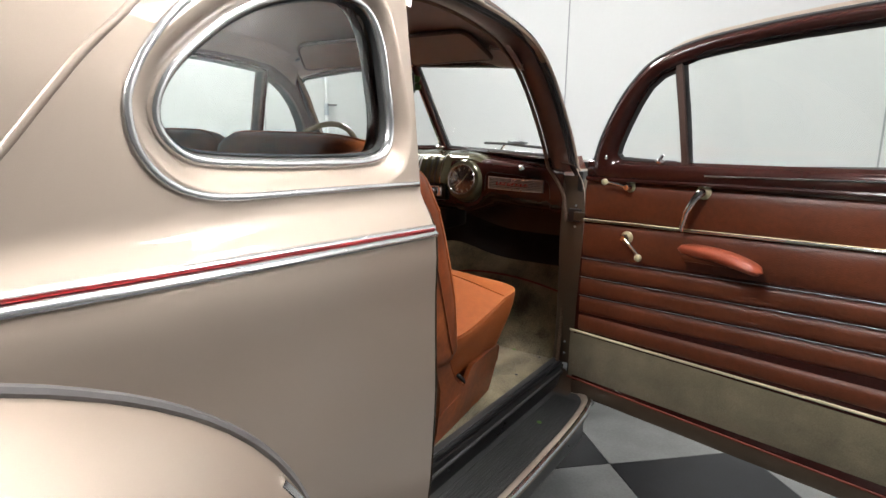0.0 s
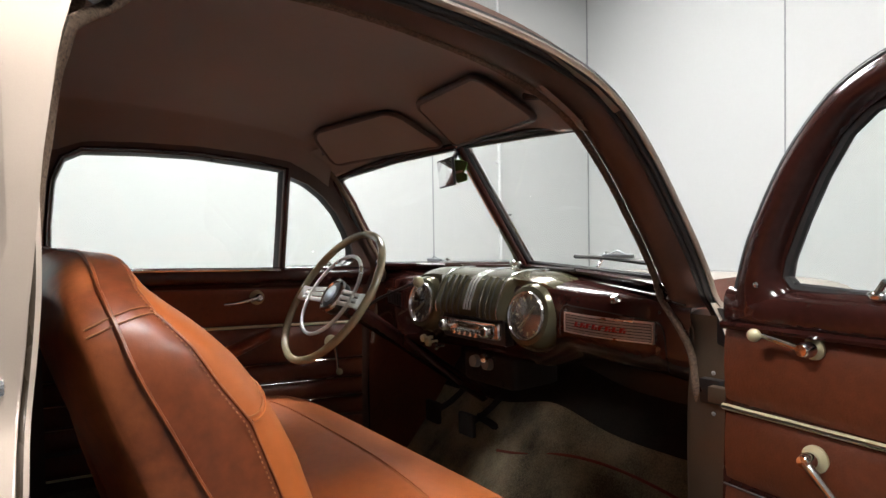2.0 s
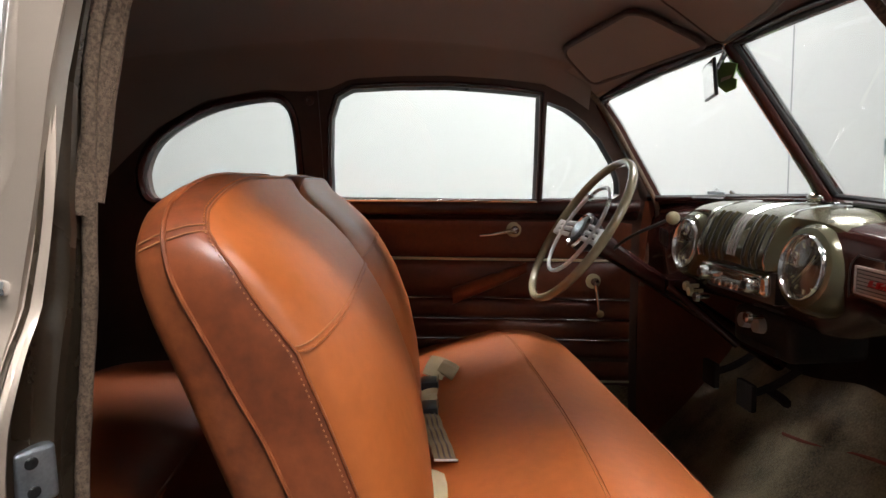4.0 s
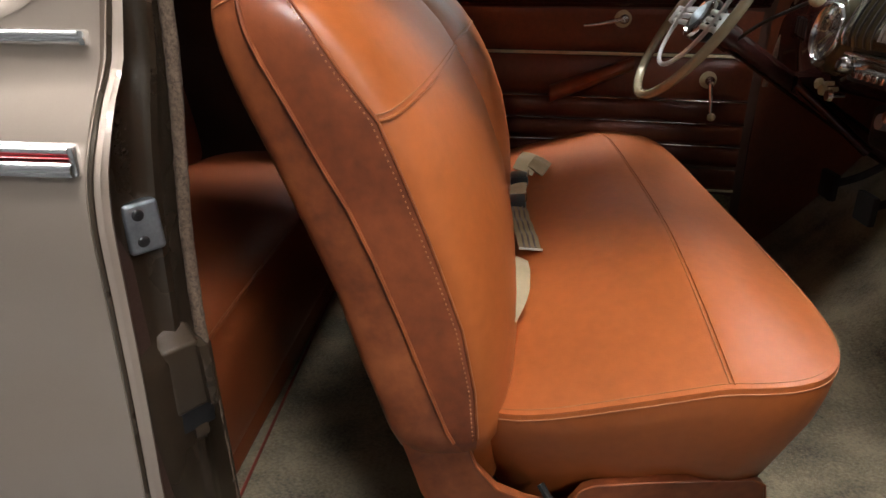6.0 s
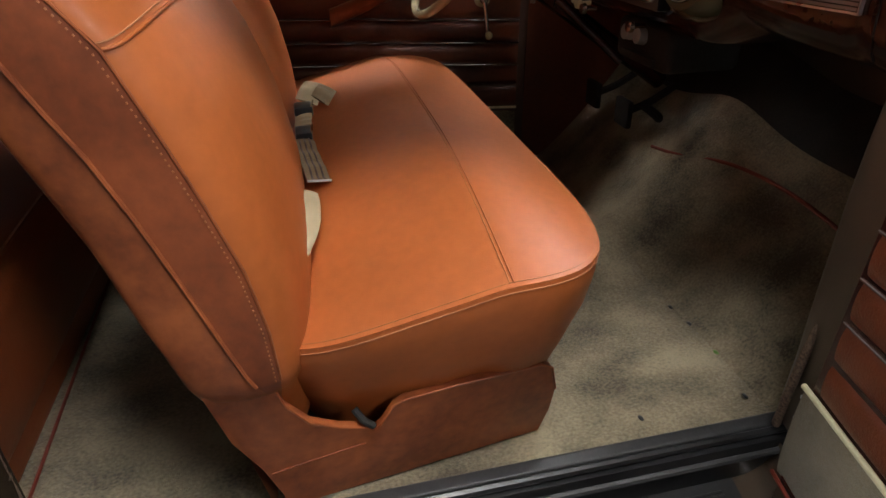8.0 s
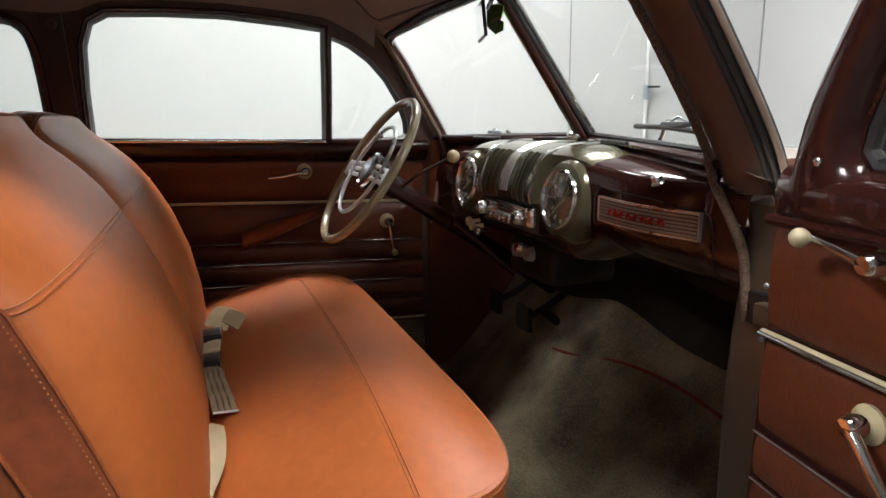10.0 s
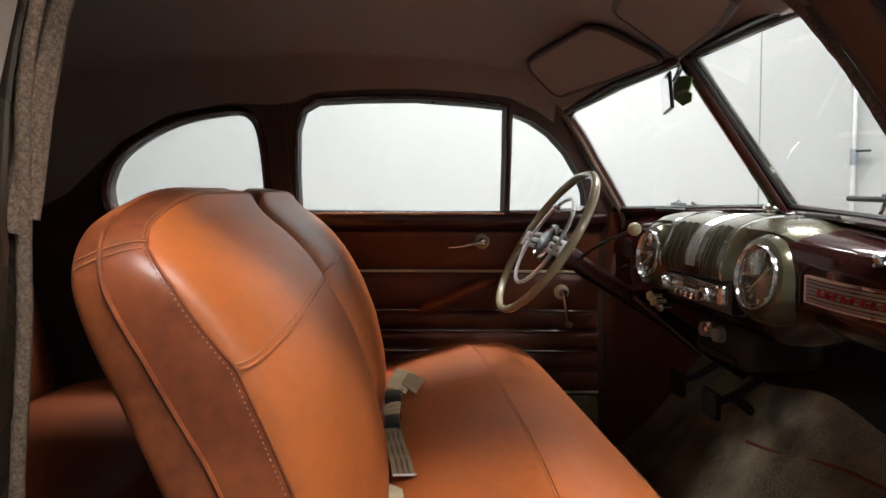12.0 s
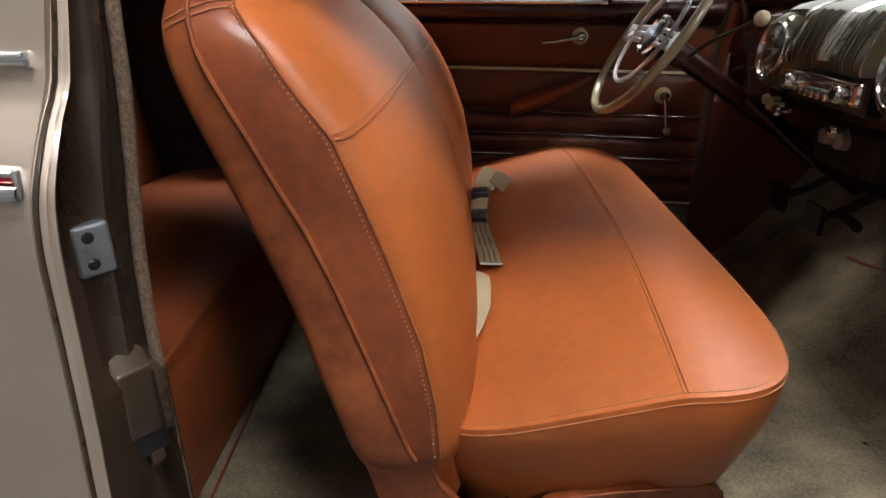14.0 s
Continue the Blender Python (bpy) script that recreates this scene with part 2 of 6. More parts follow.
def prism(outline, f, depth, bm=None):
    """A plate: the outline's (a, b) points laid by f(a, b, d) at d = 0 and d = depth."""
    bm = bm or bmesh.new()
    A = [bm.verts.new(f(a, b, 0.0)) for a, b in outline]
    B = [bm.verts.new(f(a, b, depth)) for a, b in outline]
    n = len(A)
    for i in range(n):
        bm.faces.new((A[i], A[(i + 1) % n], B[(i + 1) % n], B[i]))
    cap(bm, (A[::-1], B))
    return bm


def cut(bm, cutters):
    """The mesh less the cutters, exactly."""
    def temp(b):
        bmesh.ops.recalc_face_normals(b, faces=b.faces[:])
        me = bpy.data.meshes.new("tmp")
        b.to_mesh(me)
        b.free()
        ob = bpy.data.objects.new("tmp", me)
        scene.collection.objects.link(ob)
        return ob
    base = temp(bm)
    tools = [temp(c) for c in cutters]
    for t in tools:
        m = base.modifiers.new("cut", "BOOLEAN")
        m.object, m.operation, m.solver = t, "DIFFERENCE", "EXACT"
    bpy.context.view_layer.update()
    me = bpy.data.meshes.new_from_object(base.evaluated_get(bpy.context.evaluated_depsgraph_get()))
    out = bmesh.new()
    out.from_mesh(me)
    for o in [base, *tools]:
        d = o.data
        bpy.data.objects.remove(o)
        bpy.data.meshes.remove(d)
    bpy.data.meshes.remove(me)
    return out


# ---- the shape of the car: x across (right is plus), y ahead, z up ----
WIDTH = [(0.30, 0.775), (0.45, 0.795), (0.6, 0.805), (0.8, 0.805), (0.9, 0.80), (1.0, 0.796), (1.08, 0.796), (1.12, 0.792), (1.145, 0.785), (1.165, 0.775), (1.185, 0.763), (1.203, 0.750), (1.210, 0.7465), (1.24, 0.7415), (1.3, 0.731), (1.4, 0.714), (1.5, 0.692), (1.6, 0.664), (1.7, 0.628)]
SPAN = [(-2.4, 0.62), (-1.9, 0.80), (-1.4, 0.93), (-0.9, 0.99), (-0.5, 1.0), (0.1, 1.0), (0.6, 0.955), (1.2, 0.885), (1.6, 0.80), (2.6, 0.62)]
EDGE_Z = [(-2.4, 0.95), (-1.9, 1.05), (-1.2, 1.38), (-0.8, 1.53), (-0.4, 1.62), (0.0, 1.665), (0.3, 1.687), (0.61, 1.672), (0.84, 1.637), (1.0, 1.574), (1.087, 1.481), (1.148, 1.386), (1.198, 1.306), (1.238, 1.234), (1.3, 1.12)]
CROWN_Z = [(-2.4, 1.0), (-1.9, 1.24), (-1.2, 1.56), (-0.6, 1.71), (0.0, 1.765), (0.4, 1.768), (0.8, 1.730), (0.9, 1.712), (1.0, 1.674), (1.14, 1.606), (1.3, 1.52)]


def skin(y, z):
    return lerp_table(WIDTH, z) * lerp_table(SPAN, y)


def roof(x, y, drop=0.0):
    e, c = lerp_table(EDGE_Z, y), lerp_table(CROWN_Z, y)
    w = skin(y, e)
    return e + (c - e) * max(0.0, 1 - (abs(x) / w) ** 2.3) - drop


def header_y(x):
    return 1.145 - 0.42 * x * x


# the edge of the open doorway, from the sill at the rear post, over the top, to the foot of the front post (y, z)
DOORWAY = [(0.070, 0.44), (0.085, 0.58), (0.098, 0.74), (0.106, 0.9), (0.110, 1.0), (0.116, 1.1), (0.122, 1.15), (0.126, 1.2), (0.140, 1.3), (0.151, 1.4), (0.167, 1.5), (0.195, 1.585), (0.26, 1.645), (0.40, 1.678), (0.61, 1.672), (0.84, 1.637), (1.0, 1.574), (1.087, 1.481), (1.148, 1.386), (1.198, 1.306), (1.238, 1.234), (1.256, 1.16), (1.240, 1.08), (1.22, 0.95), (1.21, 0.8), (1.215, 0.6), (1.225, 0.46)]
DOORCURVE = smooth([(0, a, b) for a, b in DOORWAY], 220)


def doorway_sweep(profile, side=1, start=0, stop=110, closed=True, bm=None, warp=None):
    """Sweeps (inboard, outward) points along the edge of the doorway."""
    start, stop = 2 * start, 2 * stop
    bm = bm or bmesh.new()
    rings = []
    for i in range(start, stop):
        c = DOORCURVE[i]
        a, b = DOORCURVE[max(i - 1, 0)], DOORCURVE[min(i + 1, len(DOORCURVE) - 1)]
        t = (b - a).normalized()
        out = Vector((0, -t.z, t.y))
        x = skin(c.y, c.z)
        q = [warp(c, d, e) for d, e in profile] if warp else profile
        rings.append([bm.verts.new((side * (x - d), c.y + out.y * e, c.z + out.z * e)) for d, e in q])
    n = len(profile)
    for A, B in zip(rings, rings[1:]):
        for k in range(n if closed else n - 1):
            bm.faces.new((A[k], A[(k + 1) % n], B[(k + 1) % n], B[k]))
    if closed:
        cap(bm, (rings[0][::-1], rings[-1]))
    return bm


def circle_profile(d, e, r, n=8):
    return [(d + r * math.cos(2 * math.pi * k / n), e + r * math.sin(2 * math.pi * k / n)) for k in range(n)]

# ---- the hall ----
def hall():
    R = pose(0, 0, 0, 0, 0, ROOM_TURN)

    def slab(name, x0, x1, y0, y1, z0, z1, material, kind="structure"):
        ob = finish(name, box(x0, x1, y0, y1, z0, z1, 0.0), material)
        ob.matrix_basis = R
        return tagged(ob, kind=kind)
    inv = R.inverted()
    corner = inv @ Vector((-3.48, 5.70, 0))
    xl, yf = corner.x, corner.y
    xr, yb = xl + 14.0, yf - 14.0
    tagged(slab("wall_left", xl - 0.15, xl, yb, yf, 0, CEIL, WALL), "plain white painted panel wall of the hall", "wall")
    tagged(slab("wall_front", xl - 0.15, xr + 0.15, yf, yf + 0.15, 0, CEIL, WALL), "plain white painted panel wall of the hall", "wall")
    # unseen sides of the hall; their greys are chosen to control bounced light
    tagged(slab("wall_right", xr, xr + 0.15, yb, yf, 0, CEIL, DUSK), "unseen grey wall closing the hall, toned for bounced light", "wall")
    tagged(slab("wall_back", xl - 0.15, xr + 0.15, yb - 0.15, yb, 0, CEIL, SHADE), "unseen dark wall closing the hall, toned to cut bounced light", "wall")
    tagged(slab("ceiling", xl - 0.15, xr + 0.15, yb - 0.15, yf + 0.15, CEIL, CEIL + 0.1, DUSK), "unseen grey ceiling of the hall, toned for bounced light", "ceiling")
    # seams between the wall panels
    for p in ((-0.99, 4.69), (1.6, 4.0)):
        q = inv @ Vector((*p, 0))
        tagged(slab("trim", q.x - 0.006, q.x + 0.006, yf - 0.004, yf - 0.0005, 0, CEIL, SEAM), "grey seam between two wall panels", "trim")
    for p in ((-3.97, 3.87),):
        q = inv @ Vector((*p, 0))
        tagged(slab("trim", xl + 0.0005, xl + 0.004, q.y - 0.006, q.y + 0.006, 0, CEIL, SEAM), "grey seam between two wall panels", "trim")
    tagged(slab("trim", xl + 0.0005, xl + 0.012, yf - 0.012, yf - 0.0005, 0, CEIL, SEAM), "grey seam in the corner of the hall", "trim")
    q = inv @ Vector((-3.80, 4.60, 0))
    pipe = thing("wall_pipe", "thin white pipe with a valve on the wall", "pipe")
    pipe.matrix_basis = R
    part("tube", rod((xl + 0.05, q.y, 0), (xl + 0.05, q.y, CEIL), 0.018), PIPEWHITE, pipe)
    valve = part("valve", rod((xl + 0.05, q.y, 1.42), (xl + 0.05, q.y, 1.56), 0.03), STEEL, pipe, "grey metal valve")
    part("lever", box(xl + 0.05, xl + 0.09, q.y, q.y + 0.12, 1.53, 1.55, 0.004), BLACK, valve)
    for z in (0.8, 2.1, 2.9):
        part("clip", box(xl + 0.0005, xl + 0.075, q.y - 0.025, q.y + 0.025, z, z + 0.03, 0.004), PIPEWHITE, pipe)
    return xl, xr, yb, yf, R


XL, XR, YB, YF, ROOM = hall()


def ceiling_lamps():
    first = None
    # second and third follow shadow and reflection; the others are added for light
    for px, py, size, turn in ((0.5, -2.7, 1.0, 0), (1.6, 0.88, 0.82, 0), (4.25, 2.80, 0.86, 90), (-2.6, -2.6, 1.0, 0), (-2.6, 0.6, 1.0, 0), (-2.0, 2.6, 0.92, 0)):
        for at in (ROOM.inverted() @ Vector((px, py, CEIL)),):
            if first is None:
                first = thing("ceiling_light", "out-of-view white ceiling light with a glowing diffuser panel", "lamp", group="ceiling lights of the hall")
                fr = box(-0.48, 0.48, -0.63, 0.63, -0.07, -0.001, 0.006)
                part("housing", fr, PIPEWHITE, first)
                part("diffuser", box(-0.45, 0.45, -0.60, 0.60, -0.078, -0.072, 0.0), PANEL, first, "glowing white diffuser")
                for k in range(2):
                    part("rib", box(-0.45, 0.45, -0.205 + 0.4 * k, -0.195 + 0.4 * k, -0.086, -0.0785, 0.0), PIPEWHITE, first)
                first.matrix_basis = ROOM @ Matrix.Translation(at) @ Matrix.Diagonal((size, size, 1.0, 1.0))
            else:
                copy_thing(first, ROOM @ Matrix.Translation(at) @ Matrix.Rotation(math.radians(turn), 4, "Z") @ Matrix.Diagonal((size, size, 1.0, 1.0)))


ceiling_lamps()


# ---- car body ----
car = thing("coupe_body", "champagne-beige 1940s coupe body with chrome trim", "car")


def roof_panel():
    def f(drop, w):
        def g(u, v):
            s = -1 + 2 * u
            y = -2.3 + v * (header_y(0.55 * s) + 2.3)
            x = s * skin(y, lerp_table(EDGE_Z, y)) * (w if s > 0 or w == 1.0 else 0.78)
            return (x, y, roof(x, y, drop))
        return g
    part("roof", grid(f(0.0, 1.0), 40, 60), PAINT, car)
    part("headliner", grid(f(0.024, 0.885), 40, 60), CLOTH, car, "dark brown cloth headliner")


roof_panel()
# lower edge of the cloth over the left windows (y, z)
CLOTH_LOW = [(-0.60, 1.25), (-0.42, 1.33), (-0.34, 1.40), (-0.25, 1.475), (-0.105, 1.548), (0.06, 1.576), (0.13, 1.572), (0.19, 1.568), (0.25, 1.574), (0.315, 1.600), (0.45, 1.605), (0.6, 1.603), (0.75, 1.590), (0.864, 1.574), (0.945, 1.536), (1.0, 1.500), (1.03, 1.470)]


def side_cloth(side):
    def f(u, v):
        y = -0.60 + 1.60 * u
        w = skin(y, lerp_table(EDGE_Z, y))
        x0, zb = 0.775 * w, lerp_table(CLOTH_LOW, y)
        z0 = roof(x0, y, 0.0242)
        x2 = skin(y, zb) - 0.100
        x1 = max(x0 + 0.01, min(0.97 * w, skin(y, z0) - 0.104))
        z1 = max(zb + 0.02, z0 - (x1 - x0) * (roof(x0 - 0.01, y) - roof(x0 + 0.01, y)) / 0.02)
        a, b, c = (1 - v) ** 2, 2 * v * (1 - v), v * v
        return (side * (a * x0 + b * x1 + c * x2), y, a * z0 + b * z1 + c * zb)
    part("side_headliner", grid(f, 60, 12), CLOTH, car, "brown cloth rolled down to the windows")


side_cloth(-1)

# right rear quarter with its window
QGLASS = [(-0.430, 1.367), (-0.427, 1.337), (-0.408, 1.313), (-0.373, 1.297), (-0.28, 1.288), (-0.15, 1.282), (-0.01, 1.280), (0.055, 1.296), (0.083, 1.345), (0.092, 1.43), (0.097, 1.52), (0.075, 1.574), (0.03, 1.590), (-0.06, 1.586), (-0.185, 1.553), (-0.272, 1.514), (-0.335, 1.473), (-0.382, 1.437), (-0.413, 1.403)]


def grown(outline, d):
    c = Vector((sum(a for a, _ in outline) / len(outline), sum(b for _, b in outline) / len(outline)))
    out = []
    n = len(outline)
    for i in range(n):
        p, a, b = Vector(outline[i]), Vector(outline[i - 1]), Vector(outline[(i + 1) % n])
        t = (b - a).normalized()
        nrm = Vector((t.y, -t.x))
        if nrm.dot(p - c) < 0:
            nrm = -nrm
        out.append((p.x + nrm.x * d, p.y + nrm.y * d))
    return out


def curve2(outline, n):
    return [(p.x, p.y) for p in smooth([(a, b, 0) for a, b in outline], n, True)]


def wall_plate(side, ymin, ymax, zmin, inner, outer, holes, ztop=None, nu=60, nv=44):
    """A curved plate that follows the side of the body, with openings."""
    def at(u, v, d):
        z0 = zmin + v * (1.66 - zmin)
        ym = ymax(z0) if callable(ymax) else ymax
        y = ymin + u * (ym - ymin)
        top = ztop if ztop else lerp_table(EDGE_Z, y)
        z = zmin + v * (top - zmin)
        return (side * (skin(y, z) - d), y, z)
    bm = bmesh.new()
    rows = {}
    for k, d in enumerate((outer, inner)):
        for i in range(nu + 1):
            for j in range(nv + 1):
                rows[k, i, j] = bm.verts.new(at(i / nu, j / nv, d))
    for i in range(nu):
        for j in range(nv):
            for k in (0, 1):
                bm.faces.new((rows[k, i, j], rows[k, i + 1, j], rows[k, i + 1, j + 1], rows[k, i, j + 1]))
    for i in range(nu):
        for j in (0, nv):
            bm.faces.new((rows[0, i, j], rows[0, i + 1, j], rows[1, i + 1, j], rows[1, i, j]))
    for j in range(nv):
        for i in (0, nu):
            bm.faces.new((rows[0, i, j], rows[0, i, j + 1], rows[1, i, j + 1], rows[1, i, j]))
    cutters = []
    for h in holes:
        cutters.append(prism(h, lambda a, b, d: (side * (0.45 + d), a, b), 0.5))
    return cut(bm, cutters) if cutters else bm


def rear_post_y(z):
    return lerp_table([(b, a) for a, b in DOORWAY[:11]] + [(1.6, 0.195), (1.7, 0.21)], z) - 0.002


def on_side(y, z, d=0.0, side=1):
    return Vector((side * (skin(y, z) - d), y, z))


hole = [(min(a, 0.122), min(b, lerp_table(EDGE_Z, a) - 0.012)) for a, b in curve2(grown(QGLASS, 0.040), 90)]
quarter = part("quarter_panel", wall_plate(1, -2.3, rear_post_y, 0.36, 0.03, 0.0, [hole], nu=90, nv=60), PAINT, car)


def ring(inner, outer, steps, side=1):
    """A band from one outline to the other; steps: (share of the way out, depth under the skin)."""
    n = len(inner)

    def f(u, v):
        i = round(u * n) % n
        s, d = steps[round(v * (len(steps) - 1))]
        y = inner[i][0] + (outer[i][0] - inner[i][0]) * s
        z = inner[i][1] + (outer[i][1] - inner[i][1]) * s
        return on_side(y, z, d, side)
    return grid(f, n, len(steps) - 1, close_u=True)


glass_line = curve2(QGLASS, 90)
part("window_reveal", ring(glass_line, hole, [(0.0, 0.034), (0.15, 0.026), (0.4, 0.012), (0.7, 0.004), (1.0, -0.0006), (1.03, -0.0006)]), PAINT, car)
part("window_chrome_ring", ring(curve2(grown(QGLASS, -0.012), 90), curve2(grown(QGLASS, 0.008), 90), [(0.0, 0.036), (0.06, 0.024), (0.2, 0.018), (0.4, 0.0155), (0.6, 0.0155), (0.8, 0.018), (0.94, 0.024), (1.0, 0.034)]), SOFTCHROME, car, "chrome window surround")
part("window_gasket", ring(curve2(grown(QGLASS, -0.017), 90), curve2(grown(QGLASS, -0.010), 90), [(0.0, 0.040), (0.5, 0.028), (1.0, 0.036)]), RUBBER, car)


def pane(outline, d, side, name="pane", parent=None):
    bm = prism(outline, lambda a, b, k: on_side(a, b, d + k, side), 0.004)
    ob = part(name, bm, GLASS, parent or car, "clear window glass")
    ob.visible_shadow = False
    return ob


pane(curve2(grown(QGLASS, -0.012), 40), 0.036, 1, "quarter_window")
# belt bead that runs back from the door post and up round the window
BEAD = [(0.117, 1.231), (-0.07, 1.237), (-0.22, 1.241), (-0.345, 1.245), (-0.405, 1.255), (-0.440, 1.272), (-0.463, 1.294), (-0.477, 1.324), (-0.480, 1.357), (-0.475, 1.387), (-0.459, 1.416), (-0.437, 1.446), (-0.40, 1.486), (-0.355, 1.522), (-0.27, 1.570), (-0.15, 1.605), (-0.05, 1.622)]
part("belt_bead", tube([on_side(p.x, p.y, -0.001) for p in smooth([(a, b, 0) for a, b in BEAD], 90)], 0.0065, 10), SOFTCHROME, car, "thin chrome belt moulding")
# broad chrome strip with a red line
def strip(z0, z1, bulge, y0, y1, material, name, label=""):
    prof = [(0.0, 0.0), (0.05, 0.7), (0.3, 0.97), (0.5, 1.0), (0.7, 0.95), (0.9, 0.6), (1.0, 0.0)]

    def f(u, v):
        y = y0 + (y1 - y0) * u
        s, h = prof[round(v * 6)]
        lift = 0.033 * (y1 - y)
        z = z0 + (z1 - z0) * s + lift
        return (skin(y, z) + 0.0005 + bulge * h, y, z)
    bm = grid(f, 70, 6)
    return part(name, bm, material, car, label)


strip(1.127, 1.1415, 0.011, -2.1, 0.112, SOFTCHROME, "lower_chrome_strip", "chrome body side moulding")
strip(1.1412, 1.1440, 0.0085, -2.1, 0.110, RED, "red_line", "thin red line between the chrome mouldings")
strip(1.1437, 1.1525, 0.009, -2.1, 0.112, SOFTCHROME, "upper_chrome_strip")
for zc, y in ((1.231, 0.118), (1.1395, 0.114)):
    part("strip_end", box(skin(y, zc) - 0.004, skin(y, zc) + 0.0075, y - 0.006, y, zc - (0.0125 if zc < 1.2 else 0.0065), zc + (0.0125 if zc < 1.2 else 0.0065), 0.003), SOFTCHROME, car)
# drip moulding of the roof, swooping down behind the window
GUTTER = [(0.6, 1.674), (0.3, 1.689), (0.0, 1.667), (-0.25, 1.625), (-0.37, 1.562), (-0.428, 1.516), (-0.457, 1.488), (-0.516, 1.436), (-0.57, 1.38), (-0.62, 1.325), (-0.67, 1.275), (-0.74, 1.215), (-0.85, 1.175), (-1.0, 1.16)]
part("drip_moulding", tube([on_side(p.x, p.y, 0.001) for p in smooth([(a, b, 0) for a, b in GUTTER], 70)], 0.006, 10), PAINT, car)


def fender(side, cy, cz, ry, rz, rx, name):
    def f(u, v):
        a, b = 2 * math.pi * u, math.pi / 2 * v
        r = math.cos(b) ** 0.8 if v < 1 else 0.0
        y, z = cy + ry * r * math.cos(a), cz + rz * r * math.sin(a)
        base = skin(min(max(y, -2.2), 1.6), max(0.32, min(z, 1.15))) - 0.03
        return (side * (base + (rx + 0.03) * math.sin(b) ** 0.9), y, z)
    return part(name, grid(f, 72, 18, close_u=True), PAINT, car)


rear_fender = fender(1, -1.15, 0.62, 0.89, 0.545, 0.22, "rear_fender")
weld = []
for k in range(60):
    a = math.radians(-60 + 200 * k / 59)
    y, z = -1.15 + 0.89 * math.cos(a), 0.62 + 0.545 * math.sin(a)
    weld.append(on_side(y, max(z, 0.34), -0.002))
part("fender_welting", tube(weld, 0.009, 8), mat("grey_welting", (0.16, 0.15, 0.15), 0.5), car, "grey welting bead round the fender")
guard = []
for k in range(24):
    a = math.radians(-40 + 66 * k / 23)
    guard.append((skin(-0.5, 0.7) + 0.045, -1.15 + 0.86 * math.cos(a), 0.62 + 0.51 * math.sin(a)))
part("stone_guard", tube(guard, 0.013, 8), CHROME, car, "chrome stone guard on the fender nose")
part("stone_guard_line", tube([(x + 0.004, y + 0.02, z) for x, y, z in guard[:18]], 0.006, 8), RED, car)
fender(-1, -1.15, 0.62, 0.80, 0.52, 0.22, "rear_fender")
for s in (1, -1):
    fender(s, 2.42, 0.62, 0.95, 0.42, 0.26, "front_fender")


def front_body():
    def hood(u, v):
        s = -1 + 2 * u
        y = 1.42 + 1.65 * v
        w = 0.60 - 0.16 * v
        return (s * w, y + 0.05 * (1 - s * s) - 0.19 * (1 - v) * s * s, 1.215 - 0.10 * v ** 2 - 0.30 * abs(s) ** 3 * (0.25 + v))
    part("hood", grid(hood, 30, 24), PAINT, car)
    for s in (1, -1):
        def cowl(u, v):
            y = 1.20 + 0.9 * u
            z = 0.42 + (1.20 - 0.05 * u - 0.42) * v
            return (s * (skin(min(y, 1.3), z) - 0.03 * u - 0.01), y + 0.03, z)
        part("cowl_side", grid(cowl, 12, 20), PAINT, car)

    def cowl_top(u, v):
        s = -1 + 2 * u
        yb = 1.385 - 0.53 * (0.6 * s) ** 2 * 1.0
        return (0.655 * s, yb + v * (1.47 - 0.19 * s * s - yb), 1.238 - 0.02 * v - 0.02 * s * s)
    part("cowl_top", grid(cowl_top, 30, 6), PAINT, car)
    # unseen black panels added to keep stray light out of the footwell
    part("firewall_light_stop", box(-0.66, 0.66, 1.586, 1.63, 0.38, 1.205, 0.005), BLACK, car)
    for s in (1, -1):
        part("cowl_light_stop", box(s * 0.668 - 0.010, s * 0.668 + 0.010, 1.245, 1.60, 0.38, 1.19, 0.004), BLACK, car)


front_body()


# doorway of the open door: posts, roof rail, seals
def forward(y):
    """0 over the door's top, 1 on the front post."""
    return min(1.0, max(0.0, (y - 0.62) / 0.34))


def frame_bow(c, d, e):
    """The frame's inner edge turns away towards the front post."""
    return d, e + forward(c.y) * lerp_table([(0.0, 0.014), (0.035, 0.014), (0.065, 0.010), (0.09, 0.005)], d)


def front_index(z):
    """Half the index of the last point of the doorway's front post at or above z."""
    return max(i for i, p in enumerate(DOORCURVE) if p.y > 0.6 and p.z >= z) // 2


# the windlace on the rear post (z, y)
LACE_Y = [(0.45, 0.090), (0.60, 0.093), (0.77, 0.095), (0.92, 0.098), (1.04, 0.107), (1.10, 0.116), (1.19, 0.128), (1.31, 0.137), (1.40, 0.144), (1.46, 0.153), (1.50, 0.161), (1.535, 0.172), (1.57, 0.192)]
# across the rear jamb, from the flange to the windlace: share, step ahead
JAMB_ROWS = [(0.0, 0.028), (0.03, 0.004), (0.06, 0.0), (0.30, -0.002), (0.54, 0.0), (0.60, 0.003), (0.635, 0.013), (0.70, 0.014), (0.735, 0.005), (0.78, 0.001), (0.90, 0.0), (1.0, 0.002), (1.12, -0.02)]


